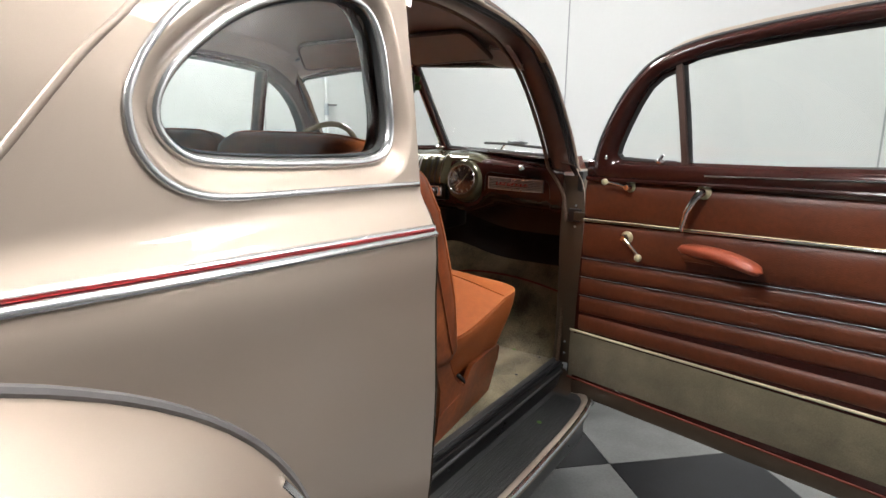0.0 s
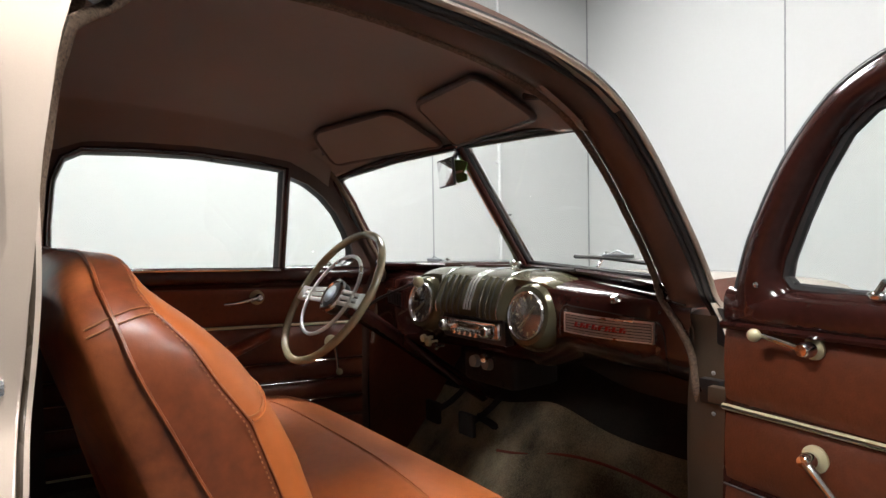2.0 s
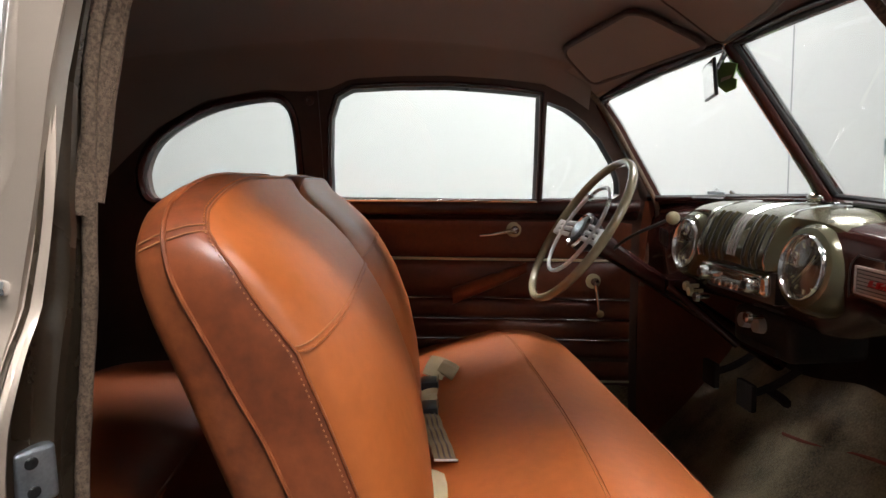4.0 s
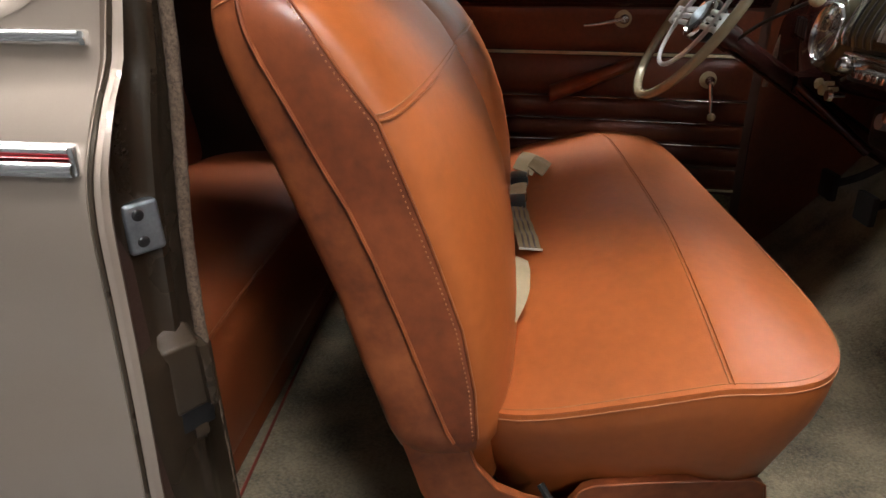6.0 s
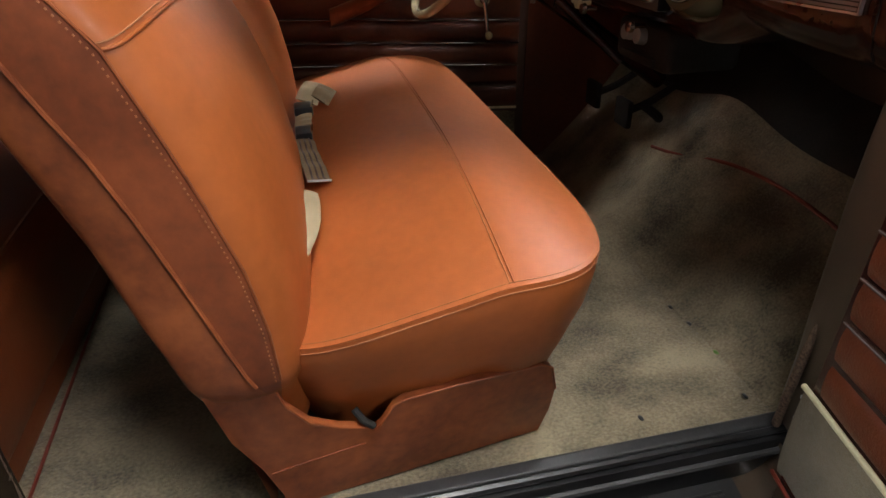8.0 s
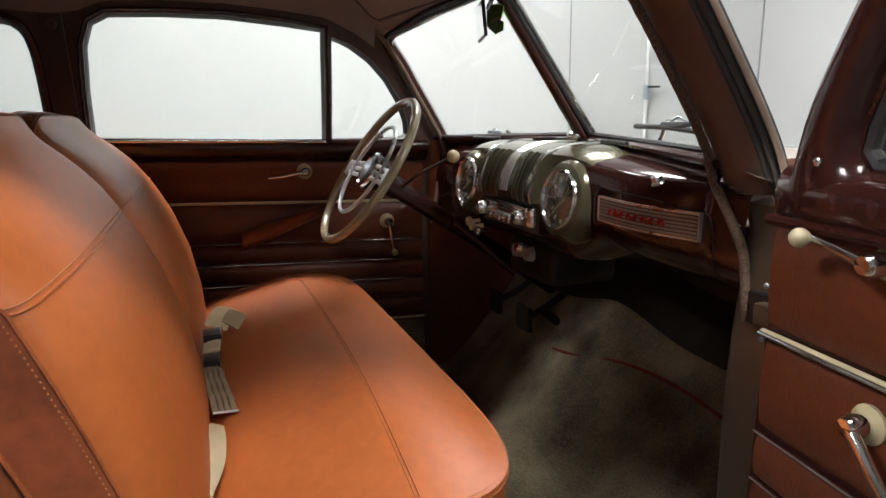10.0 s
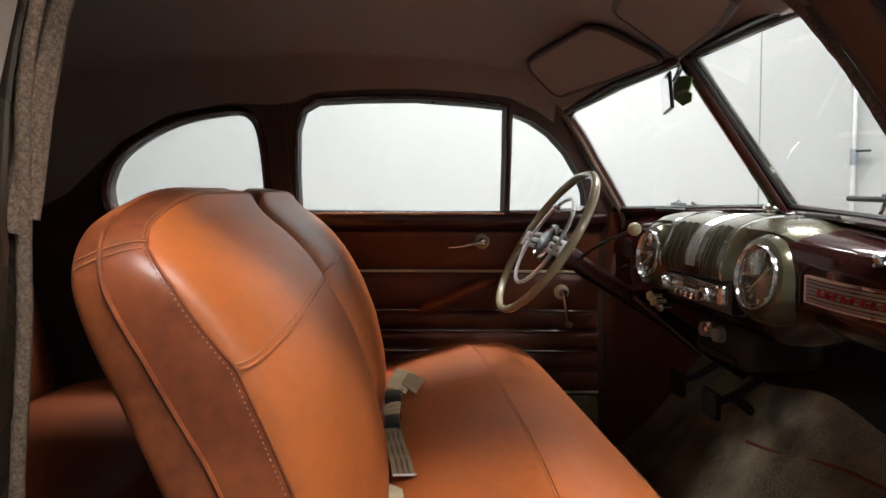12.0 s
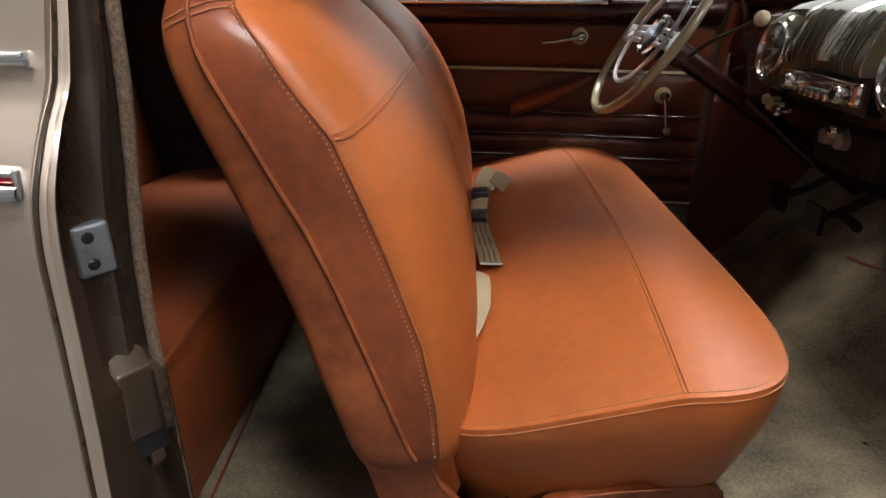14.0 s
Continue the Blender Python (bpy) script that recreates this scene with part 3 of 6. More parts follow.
def jamb_point(u, v):
    z = 0.44 + 1.10 * u
    t, dy = JAMB_ROWS[round(v * (len(JAMB_ROWS) - 1))]
    edge = rear_post_y(z)
    x0, x1 = skin(edge, z) - 0.022 + 0.018 * min(1.0, max(0.0, (z - 1.27) / 0.03)), 0.630 - 0.10 * max(0.0, z - 1.42)
    y0, y1 = edge - 0.030, lerp_table(LACE_Y, z) - 0.010
    ledge = min(1.0, max(0.0, (0.938 - 0.05 * t - z) / 0.014)) * min(1.0, max(0.0, (t - 0.16) / 0.06))
    return (x0 + (x1 - x0) * t, y0 + (y1 - y0) * t + dy * (1 - 0.7 * ledge) + 0.017 * ledge * min(1.0, max(0.0, (1.1 - t) / 0.1)), z)


def doorway(side):
    flat = [(0.030, -0.010), (0.042, -0.017), (0.066, -0.021), (0.080, -0.020), (0.094, -0.017), (0.104, -0.012), (0.110, 0.004), (0.112, 0.050), (0.060, 0.050), (0.030, 0.012)]
    if side < 0:
        part("door_frame", doorway_sweep([(0.012, -0.014), (0.045, -0.019), (0.078, -0.014), (0.080, 0.002), (0.06, 0.014), (0.012, 0.008)], side, 62), MAROON, car, "dark maroon door frame")
        part("windlace", doorway_sweep(circle_profile(0.090, -0.022, 0.0075, 10), side, 66, 93), FUZZ, car, "fuzzy tan windlace")
        return
    part("door_frame", doorway_sweep(flat, side, 40, front_index(1.16), warp=frame_bow), BROWN, car, "brown painted door frame")
    part("frame_skin", doorway_sweep([(0.000, -0.001), (0.002, -0.005), (0.006, -0.007), (0.010, -0.005), (0.016, 0.010), (0.010, 0.008)], side, 40, front_index(1.10), warp=frame_bow), PAINT, car)
    part("seal_channel", doorway_sweep([(0.010, -0.003), (0.032, -0.007), (0.032, 0.012), (0.010, 0.012)], side, 42, front_index(1.11), warp=frame_bow), RUBBER, car)
    part("door_seal", doorway_sweep(circle_profile(0.0165, -0.0070, 0.0058, 10), side, 42, front_index(1.11), warp=frame_bow), RUBBER, car, "black rubber door seal")
    part("door_seal", doorway_sweep(circle_profile(0.0270, -0.0105, 0.0060, 10), side, 42, front_index(1.11), warp=frame_bow), RUBBER, car)
    lace = []
    for i, c in enumerate(DOORCURVE[:2 * front_index(1.27)]):
        t = (DOORCURVE[i + 1] - DOORCURVE[max(i - 1, 0)]).normalized()
        d, e = 0.084 + 0.029 * forward(c.y), -0.019 + 0.010 * forward(c.y)
        if c.y < 0.3 and c.z < 1.57:
            lace.append((0.634 - 0.10 * max(0.0, c.z - 1.42), lerp_table(LACE_Y, c.z), c.z))
            continue
        lace.append((skin(c.y, c.z) - d, c.y - t.z * e, c.z + t.y * e))
    lace = lace[::4] + [(0.537, 1.224, 1.242), (0.544, 1.230, 1.205), (0.565, 1.230, 1.175), (0.592, 1.228, 1.140), (0.612, 1.231, 1.10), (0.622, 1.229, 1.05), (0.629, 1.230, 0.995), (0.632, 1.233, 0.92), (0.637, 1.224, 0.75), (0.640, 1.205, 0.60), (0.632, 1.206, 0.465)]
    pts = smooth(lace, 330)
    part("windlace", tube([(p.x + 0.0008 * noise.noise(p * 60), p.y, p.z) for p in pts], [0.0072 + 0.0009 * noise.noise(p * 90) for p in pts], 10), FUZZ, car, "fuzzy brown cloth windlace")


doorway(1)
doorway(-1)
# rear post of the doorway, seen face on
REAR_TOP = next(i for i, p in enumerate(DOORCURVE) if p.z > 1.46) // 2


def flange_fade(c, d, e):
    k = min(1.0, max(0.0, (c.z - 1.14) / 0.12))
    return d * (1 - 0.45 * k) + 0.007 * k, e - (0.045 * k if e > 0.03 else 0.0) + 0.022 * max(0.0, (c.z - 1.20) / 0.26) ** 2


part("jamb_flange", doorway_sweep([(0.0, 0.008), (0.002, -0.001), (0.006, -0.007), (0.010, -0.002), (0.015, -0.008), (0.020, -0.006), (0.023, 0.006), (0.022, 0.06), (0.003, 0.06)], 1, 0, REAR_TOP, warp=flange_fade), PAINT, car, "ridged beige flange of the jamb")
for d_, r_ in ((0.0005, 0.0024), (0.0105, 0.0018), (0.0225, 0.0022)):
    part("jamb_groove", doorway_sweep(circle_profile(d_, -0.0015, r_, 6), 1, 0, REAR_TOP, warp=flange_fade), JAMB, car)
part("rear_jamb", grid(jamb_point, 110, len(JAMB_ROWS) - 1), JAMB, car, "olive-brown door jamb with shade painted into its colour")
# front post below the belt
part("hinge_post", doorway_sweep([(0.0, 0.004), (0.004, -0.002), (0.03, -0.004), (0.084, -0.004), (0.095, 0.004), (0.098, 0.05), (0.0, 0.05)], 1, front_index(1.165)), POST, car, "tan painted hinge post")


def door_hardware():
    def turned(bm, at, a):
        bmesh.ops.transform(bm, matrix=Matrix.Translation(at) @ Matrix.Rotation(math.radians(a), 4, "Z"), verts=bm.verts[:])
        return bm
    s = thing("door_striker", "zinc door striker plate with two screws on the jamb", "striker")
    at = Vector((0.7000, 0.099, 1.047))
    part("plate", turned(box(-0.018, 0.018, -0.014, 0.003, -0.027, 0.027, 0.005, 3), at, -38), STEEL, s)
    for dz in (-0.014, 0.014):
        part("screw", turned(lathe([(0.0, 0.0040), (0.003, 0.0045), (0.0055, 0.0038), (0.0065, 0.0025)], (0.004, 0.0, dz), (0, 1, 0), 12), at, -38), BLACK, s)
    d = thing("door_dovetail", "olive-brown stepped dovetail guide on the jamb", "bracket")
    at = Vector((0.690, 0.100, 0.880))
    block = box(-0.020, 0.024, -0.02, 0.010, -0.062, 0.040, 0.007, 3)
    for v in block.verts:
        if v.co.y > 0.0:
            v.co.z -= 0.014 if v.co.z > 0 else 0.0
    part("block", turned(block, at, -38), JAMB, d)
    part("ridge", turned(box(-0.026, -0.014, -0.01, 0.019, -0.060, 0.020, 0.004, 2), at, -38), JAMB, d)
    part("socket", turned(box(-0.022, 0.022, -0.01, 0.006, -0.090, -0.060, 0.003), at, -38), BLACK, d)
    part("catch", turned(box(-0.012, 0.006, -0.01, 0.008, -0.104, -0.086, 0.005), at, -38), JAMB, d)
    h = car
    h = part("hinge_pocket", box(0.640, 0.684, 1.214, 1.25, 1.008, 1.055, 0.003), BLACK, h)
    part("hinge_leaf", box(0.668, 0.715, 1.195, 1.216, 1.016, 1.047, 0.004), POST, h)
    for z in (0.99, 1.068):
        part("screw", ball((0.668, 1.217, z), 0.0042, 1, 0.5, 1), STEEL, h)
    for z in (0.50, 0.545):
        part("screw", ball((0.655, 1.214, z), 0.0042, 1, 0.5, 1), STEEL, h)


door_hardware()

# ---- inner sides ----
LQ = [(-0.315, 1.286), (-0.312, 1.364), (-0.25, 1.448), (-0.105, 1.522), (0.06, 1.551), (0.112, 1.537), (0.132, 1.488), (0.137, 1.384), (0.135, 1.302), (0.115, 1.262), (0.02, 1.258), (-0.2, 1.262), (-0.285, 1.265)]
LW = [(0.237, 1.262), (0.24, 1.384), (0.25, 1.498), (0.272, 1.555), (0.315, 1.577), (0.45, 1.581), (0.6, 1.579), (0.75, 1.565), (0.864, 1.549), (0.866, 1.405), (0.862, 1.236), (0.7, 1.24), (0.45, 1.249), (0.26, 1.257)]
LV = [(0.881, 1.24), (0.884, 1.384), (0.885, 1.53), (0.945, 1.508), (1.0, 1.47), (1.052, 1.415), (1.092, 1.35), (1.114, 1.291), (1.118, 1.25), (1.1, 1.238), (1.0, 1.236)]


def poly(outline, per=6):
    out = []
    n = len(outline)
    for i in range(n):
        a, b = outline[i], outline[(i + 1) % n]
        for k in range(per):
            out.append((a[0] + (b[0] - a[0]) * k / per, a[1] + (b[1] - a[1]) * k / per))
    return out


lq_line = curve2(LQ, 70)
part("quarter_trim", wall_plate(-1, -1.7, 0.215, 0.42, 0.085, 0.012, [lq_line], nu=50, nv=40), LINER, car, "dark brown inner quarter trim")
part("quarter_trim", wall_plate(1, -1.7, 0.085, 0.42, 0.085, 0.045, [curve2(grown(QGLASS, 0.004), 70)], nu=50, nv=40), LINER, car)
part("window_moulding", ring(curve2(grown(LQ, -0.006), 70), curve2(grown(LQ, 0.022), 70), [(0.0, 0.06), (0.15, 0.088), (0.5, 0.097), (0.85, 0.093), (1.0, 0.082)], -1), MAROON, car, "dark maroon window garnish moulding")
part("window_moulding", ring(curve2(grown(QGLASS, -0.002), 70), curve2(grown(QGLASS, 0.024), 70), [(0.0, 0.06), (0.15, 0.088), (0.5, 0.097), (0.85, 0.093), (1.0, 0.082)], 1), MAROON, car)
pane(lq_line, 0.030, -1, "quarter_window")
part("coat_hook", lathe([(0.004, 0.0), (0.014, 0.0), (0.014, 0.006), (0.009, 0.008), (0.004, 0.004)], (-0.585, 0.19, 1.545), (1, 0, 0), 16), BROWN, car)


def pillow(name, parent, lay, u0, u1, zlo, zhi, material, bulge=0.010, label="", nu=30, rise=0.0):
    """A padded panel; lay(u, z, h) gives its places, h being the height over the panel's plane."""
    n = 12
    depth = -0.004

    def f(a, b):
        u, s = u0 + (u1 - u0) * a, b
        ends = min(1.0, 14 * min(a, 1 - a)) ** 0.5
        h = depth + (bulge - depth) * max(0.0, 1 - abs(2 * s - 1) ** 2.6) ** 0.7 * (0.5 + 0.5 * ends)
        return lay(u, zlo + (zhi - zlo) * s + rise * u, h)
    return part(name, grid(f, nu, n), material, parent, label)


def band(name, parent, lay, u0, u1, z, r, material, label="", lift=0.003, rise=0.0, flat=1.0):
    return part(name, tube([lay(u0 + (u1 - u0) * k / 24, z + rise * (u0 + (u1 - u0) * k / 24), lift) for k in range(25)], r, 8, flat=flat), material, parent, label)


def escutcheon(name, parent, at, out, r=0.024, label="chrome handle on an ivory escutcheon"):
    ob = part(name, lathe([(0.0, 0.016), (0.010, 0.016), (0.012, 0.010), (r * 0.55, 0.009), (r, 0.004), (r, 0.0)], at, out, 24), IVORY, parent, label)
    return ob


def lever(parent, at, out, pts, r0, r1, knob=None):
    at, out = Vector(at), Vector(out).normalized()
    part("boss", lathe([(0.0, 0.034), (0.009, 0.033), (0.013, 0.026), (0.012, 0.008)], at, out, 20), CHROME, parent)
    path = [at + out * 0.026 + Vector(p) for p in pts]
    rr = [r0 + (r1 - r0) * k / (len(path) - 1) for k in range(len(path))]
    part("arm", tube(path, rr, 10), CHROME, parent)
    if knob:
        part("knob", ball(path[-1] + out * 0.012, knob, seg=14), IVORY, parent, "ivory knob")


def driver_door():
    d = thing("driver_door", "closed driver door with ribbed brown leather panel", "door")
    holes = [poly(LW, 4), poly(LV, 4)]
    part("shell", wall_plate(-1, 0.20, 1.23, 0.42, 0.070, 0.012, holes, nu=70, nv=50), LINER, d)
    for o in (LW, LV):
        part("window_channel", ring(poly(grown(o, -0.006), 4), poly(grown(o, 0.003), 4), [(0.0, 0.03), (0.3, 0.05), (0.7, 0.058), (1.0, 0.05)], -1), BLACK, d)
    part("pane", prism(poly(grown(LW, -0.002), 2), lambda a, b, k: on_side(a, b, 0.032 + k, -1), 0.004), GLASS, d).visible_shadow = False
    part("vent_pane", prism(poly(grown(LV, -0.002), 2), lambda a, b, k: on_side(a, b, 0.032 + k, -1), 0.004), GLASS, d).visible_shadow = False
    part("garnish_moulding", ring(poly(grown(LW + [], 0.003), 4), poly(grown(LW, 0.015), 4), [(0.0, 0.06), (0.2, 0.074), (0.5, 0.078), (0.8, 0.076), (1.0, 0.068)], -1), MAROON, d)

    def lay(u, z, h):
        y = 1.20 - u
        return (-(skin(y, z) - 0.072 - h), y, z)
    # sill rail under the windows
    pillow("sill_rail", d, lay, 0.02, 0.99, 1.165, 1.232, MAROON, 0.016, "dark maroon sill rail", rise=0.03)
    band("sill_chrome", d, lay, 0.34, 0.97, 1.225, 0.004, CHROME, "", 0.016, rise=0.03)
    pillow("upper_panel", d, lay, 0.03, 0.99, 1.040, 1.162, DOORHIDE, 0.010, "brown leather panel", rise=0.035)
    band("cream_strip", d, lay, 0.03, 0.99, 1.036, 0.0045, CREAM, "cream and chrome strip", 0.006, rise=0.035)
    pillow("middle_panel", d, lay, 0.03, 0.99, 0.911, 1.031, DOORHIDE, 0.009, rise=0.035)
    for k in range(3):
        z = 0.908 - 0.067 * k
        band("rib_strip", d, lay, 0.03, 0.99, z, 0.0032, CHROME, "thin bright strip", 0.004, rise=0.035)
        pillow("rib", d, lay, 0.03, 0.99, z - 0.064, z - 0.003, DOORHIDE, 0.010, rise=0.035)
    pillow("lower_panel", d, lay, 0.03, 0.99, 0.640, 0.704, DOORHIDE, 0.008, rise=0.03)
    band("carpet_strip", d, lay, 0.03, 0.99, 0.637, 0.004, CREAM, "", 0.004, rise=0.03)
    pillow("carpet_panel", d, lay, 0.03, 0.99, 0.45, 0.633, CARPET, 0.006, "olive carpet kick panel")
    at = Vector(lay(0.402, 1.147, 0.008))
    e = escutcheon("door_handle", d, at, (1, 0, 0))
    lever(e, at, (1, 0, 0), [(0, 0, 0), (0.004, -0.03, -0.004), (0.002, -0.075, -0.012), (-0.004, -0.11, -0.014)], 0.008, 0.004)
    at = Vector(lay(0.150, 0.976, 0.008))
    e = escutcheon("window_crank", d, at, (1, 0, 0))
    lever(e, at, (1, 0, 0), [(0, 0, 0), (0.004, 0.006, -0.05), (0.0, 0.012, -0.10)], 0.007, 0.005, 0.012)
    at = Vector(lay(0.18, 1.247, 0.0))
    part("vent_latch", ball(at + Vector((0.004, 0, 0)), 0.011, 1.0, 1.6, 0.8), CHROME, d, "small chrome vent latch")
    # arm rest
    def rest(u, v):
        a = 2 * math.pi * v
        y = 0.60 + 0.235 * u
        w = 0.040 * (0.35 + 0.65 * math.sin(math.pi * min(1, 0.15 + 0.8 * u)) ** 0.6)
        zc = 0.940 + 0.085 * u
        x0 = -(skin(y, zc) - 0.075)
        return (x0 + 0.035 * (1 - u * 0.4) + w * math.cos(a), y, zc + 0.026 * math.sin(a) * (1 - 0.3 * u))
    bm = grid(rest, 16, 14, close_v=True)
    part("armrest", bm, LEATHER_B, d, "padded leather armrest")


driver_door()


# ---- windscreen ----
def windscreen():
    w = thing("windscreen", "split two-pane windscreen in a dark maroon frame", "windscreen")
    for s in (1, -1):
        c = [Vector((s * 0.012, 1.372, 1.256)), Vector((s * 0.586, 1.252, 1.240)), Vector((s * 0.536, 1.060, 1.545)), Vector((s * 0.30, 1.095, 1.560)), Vector((s * 0.010, 1.137, 1.574))]
        if s < 0:
            c[1], c[2] = Vector((-0.600, 1.205, 1.240)), Vector((-0.545, 1.035, 1.527))
        mid = sum(c, Vector()) / 5
        r = 0.035
        loop = []
        for i in range(5):
            p, a, b = c[i], c[i - 1], c[(i + 1) % 5]
            k = (r if s < 0 else 0.012) if i in (1, 2) else 0.006
            for t in np.linspace(0, 1, 6):
                pa, pb = p + (a - p).normalized() * k, p + (b - p).normalized() * k
                loop.append((pa.lerp(p, t)).lerp(p.lerp(pb, t), t))
        bm = bmesh.new()
        vs = [bm.verts.new(p) for p in loop]
        cen = bm.verts.new(mid)
        for i in range(len(vs)):
            bm.faces.new((vs[i], vs[(i + 1) % len(vs)], cen))
        pn = part("pane", bm, GLASS, w, "clear windscreen glass")
        pn.visible_shadow = False
        rim = [p + (p - mid).normalized() * 0.010 for p in loop]
        part("frame", tube(rim, 0.010 if s < 0 else 0.0075, 10, True), MAROON, w, "dark maroon windscreen frame")
        part("gasket", tube(loop, 0.006, 6, True), RUBBER, w)
        part("chrome_edge", tube([p + Vector((0, 0.016, 0.0)) for p in loop], 0.005, 6, True), CHROME, w)
    part("divider", tube([(0, 1.362, 1.245), (0, 1.130, 1.575)], 0.0125, 10), MAROON, w, "dark maroon centre bar")
    part("bar_edge", tube([(-0.013, 1.356, 1.247), (-0.013, 1.126, 1.572)], 0.0045, 8), CHROME, w, "chrome edge of the centre bar")
    part("divider_cap", tube([(0, 1.385, 1.248), (0, 1.150, 1.583)], 0.010, 10), CHROME, w)
    part("bracket", ball((-0.015, 1.345, 1.252), 0.017, 1.4, 1, 0.8), CHROME, w, "chrome bracket at the foot of the bar")
    part("stem", rod((-0.012, 1.345, 1.25), (-0.016, 1.325, 1.295), 0.003), CHROME, w)
    # header over the glass
    def head(u, v):
        s = -1 + 2 * u
        x = 0.535 * s
        y0, z0 = header_y(x) - 0.012, 1.585 - 0.17 * x * x
        y1 = y0 - 0.11
        return (x, y0 + (y1 - y0) * v, z0 + (roof(x, y1, 0.037) - z0) * v ** 0.8)
    part("header", grid(head, 30, 8), CLOTH, w, "brown cloth-covered header")

    def lip(u, v):
        s = -1 + 2 * u
        x = 0.535 * s
        a = 2 * math.pi * v
        return (x, header_y(x) + 0.004 + 0.022 * math.cos(a), 1.597 - 0.17 * x * x + 0.018 * math.sin(a))
    part("header_lip", grid(lip, 30, 10, close_v=True), PAINT, w)
    return w


windscreen()


def wiper(s):
    w = thing("wiper", "black windscreen wiper on a chrome pivot", "wiper", group="wipers")
    zs = 0.0 if s > 0 else -0.028
    part("blade", tube([(s * 0.205, 1.350, 1.277 + zs), (s * 0.32, 1.328, 1.277 + zs), (s * 0.50, 1.283, 1.268 + zs)], 0.0055, 8), RUBBER, w)
    part("clip", box(s * 0.374 - 0.045, s * 0.374 + 0.045, 1.306, 1.314, 1.279 + zs, 1.288 + zs, 0.003), STEEL, w)
    part("bridge", tube([(s * 0.374 - s * 0.02, 1.310, 1.288 + zs), (s * 0.374, 1.310, 1.296 + zs), (s * 0.374 + s * 0.02, 1.310, 1.288 + zs)], 0.002, 6), STEEL, w)
    part("arm", tube([(s * 0.33, 1.325, 1.288 + zs), (s * 0.30, 1.34, 1.268 + zs), (s * 0.27, 1.355, 1.242 + zs)], 0.0045, 8), CHROME, w)
    part("pivot", ball((s * 0.27, 1.358, 1.238 + zs), 0.014), CHROME, w)


wiper(1)
wiper(-1)


# ---- floor, sill and step ----
def floor_and_sill():
    fl = thing("floor", "mottled olive-beige cut-pile carpet", "carpet", kind="structure")

    def f(u, v):
        x = -0.69 + u * 1.305
        y = -0.55 + v * 1.78
        hump = 0.05 * math.exp(-((x + 0.02) / 0.16) ** 2) * max(0.0, min(1.0, (y - 0.75) / 0.5))
        return (x, y, 0.460 + hump + 0.0015 * noise.noise((x * 9, y * 9, 0)))
    part("carpet", grid(f, 90, 120), CARPET, fl)

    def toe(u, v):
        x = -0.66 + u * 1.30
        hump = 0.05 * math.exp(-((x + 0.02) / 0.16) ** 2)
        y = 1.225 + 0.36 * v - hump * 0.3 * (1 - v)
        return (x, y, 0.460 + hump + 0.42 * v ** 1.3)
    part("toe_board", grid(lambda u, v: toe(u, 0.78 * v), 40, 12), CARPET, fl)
    # upper toe board in black: footwell shade put into the colour
    part("toe_shade", grid(lambda u, v: toe(u, 0.78 + 0.22 * v), 40, 6), MATBLACK, fl, "upper toe board, blackened for the shade under the dashboard")
    part("pan", box(-0.72, 0.64, -1.6, 1.24, 0.40, 0.45, 0.0), BLACK, fl)
    part("red_edging", tube(smooth([(-0.17, 1.395, 0.650), (-0.05, 1.396, 0.672), (0.09, 1.430, 0.700), (0.24, 1.450, 0.704), (0.40, 1.448, 0.692), (0.52, 1.436, 0.674), (0.61, 1.425, 0.662)], 40), 0.0045, 6), REDPIPE, fl, "red carpet edging")
    part("red_edging", tube(smooth([(-0.55, -0.02, 0.468), (0.0, 0.0, 0.468), (0.55, 0.02, 0.468)], 20), 0.003, 6), REDPIPE, fl)
    sill = thing("door_sill", "worn black door sill with a rubber lip", "sill", kind="structure")
    part("plate", box(0.606, 0.632, -0.02, 1.235, 0.452, 0.468, 0.005, 3), RUBBER, sill)
    part("lip", tube([(0.634, -0.02 + 0.0628 * k, 0.455) for k in range(21)], 0.008, 8), BLACK, sill)
    part("face", box(0.615, 0.650, -0.02, 1.235, 0.372, 0.450, 0.006), BLACK, sill)
    part("lower_lip", tube([(0.652, -0.02 + 0.0628 * k, 0.425) for k in range(21)], 0.007, 8), RUBBER, sill)
    st = thing("running_board", "black ribbed running board with a bright outer edge", "step")
    part("tread", box(0.640, 0.805, -0.10, 1.16, 0.350, 0.372, 0.006), RUBBER, st)
    for k in range(15):
        part("rib", box(0.668 + 0.0088 * k, 0.6725 + 0.0088 * k, 0.03, 1.10, 0.371, 0.3755, 0.0012, 1), RUBBER, st)
    edge = [(0.805, -0.1, 0.362), (0.818, 0.3, 0.362), (0.815, 0.8, 0.362), (0.80, 1.05, 0.362), (0.775, 1.14, 0.362), (0.72, 1.185, 0.362)]
    part("edge", tube(smooth(edge, 40), 0.020, 10), PAINT, st, "beige painted outer edge")
    part("edge_chrome", tube([Vector(p) + Vector((0.012, 0, 0.010)) for p in smooth(edge, 40)], 0.010, 8), CHROME, st)

    def toe_cap(u, v):
        a = math.pi / 2 * v
        return (0.615 + 0.10 * u, 1.215 - 0.075 * (1 - math.sin(a)) - 0.02 * u, 0.373 + 0.080 * (1 - math.cos(a)) * (1 - 0.4 * u))
    part("toe_cap", grid(toe_cap, 10, 10), POST, st, "tan curved foot of the front post")
    for s in (1, -1):
        part("rocker", box(s * 0.66 - 0.1, s * 0.66 + 0.1, -0.6, 1.2, 0.18, 0.349, 0.02), BLACK, st)
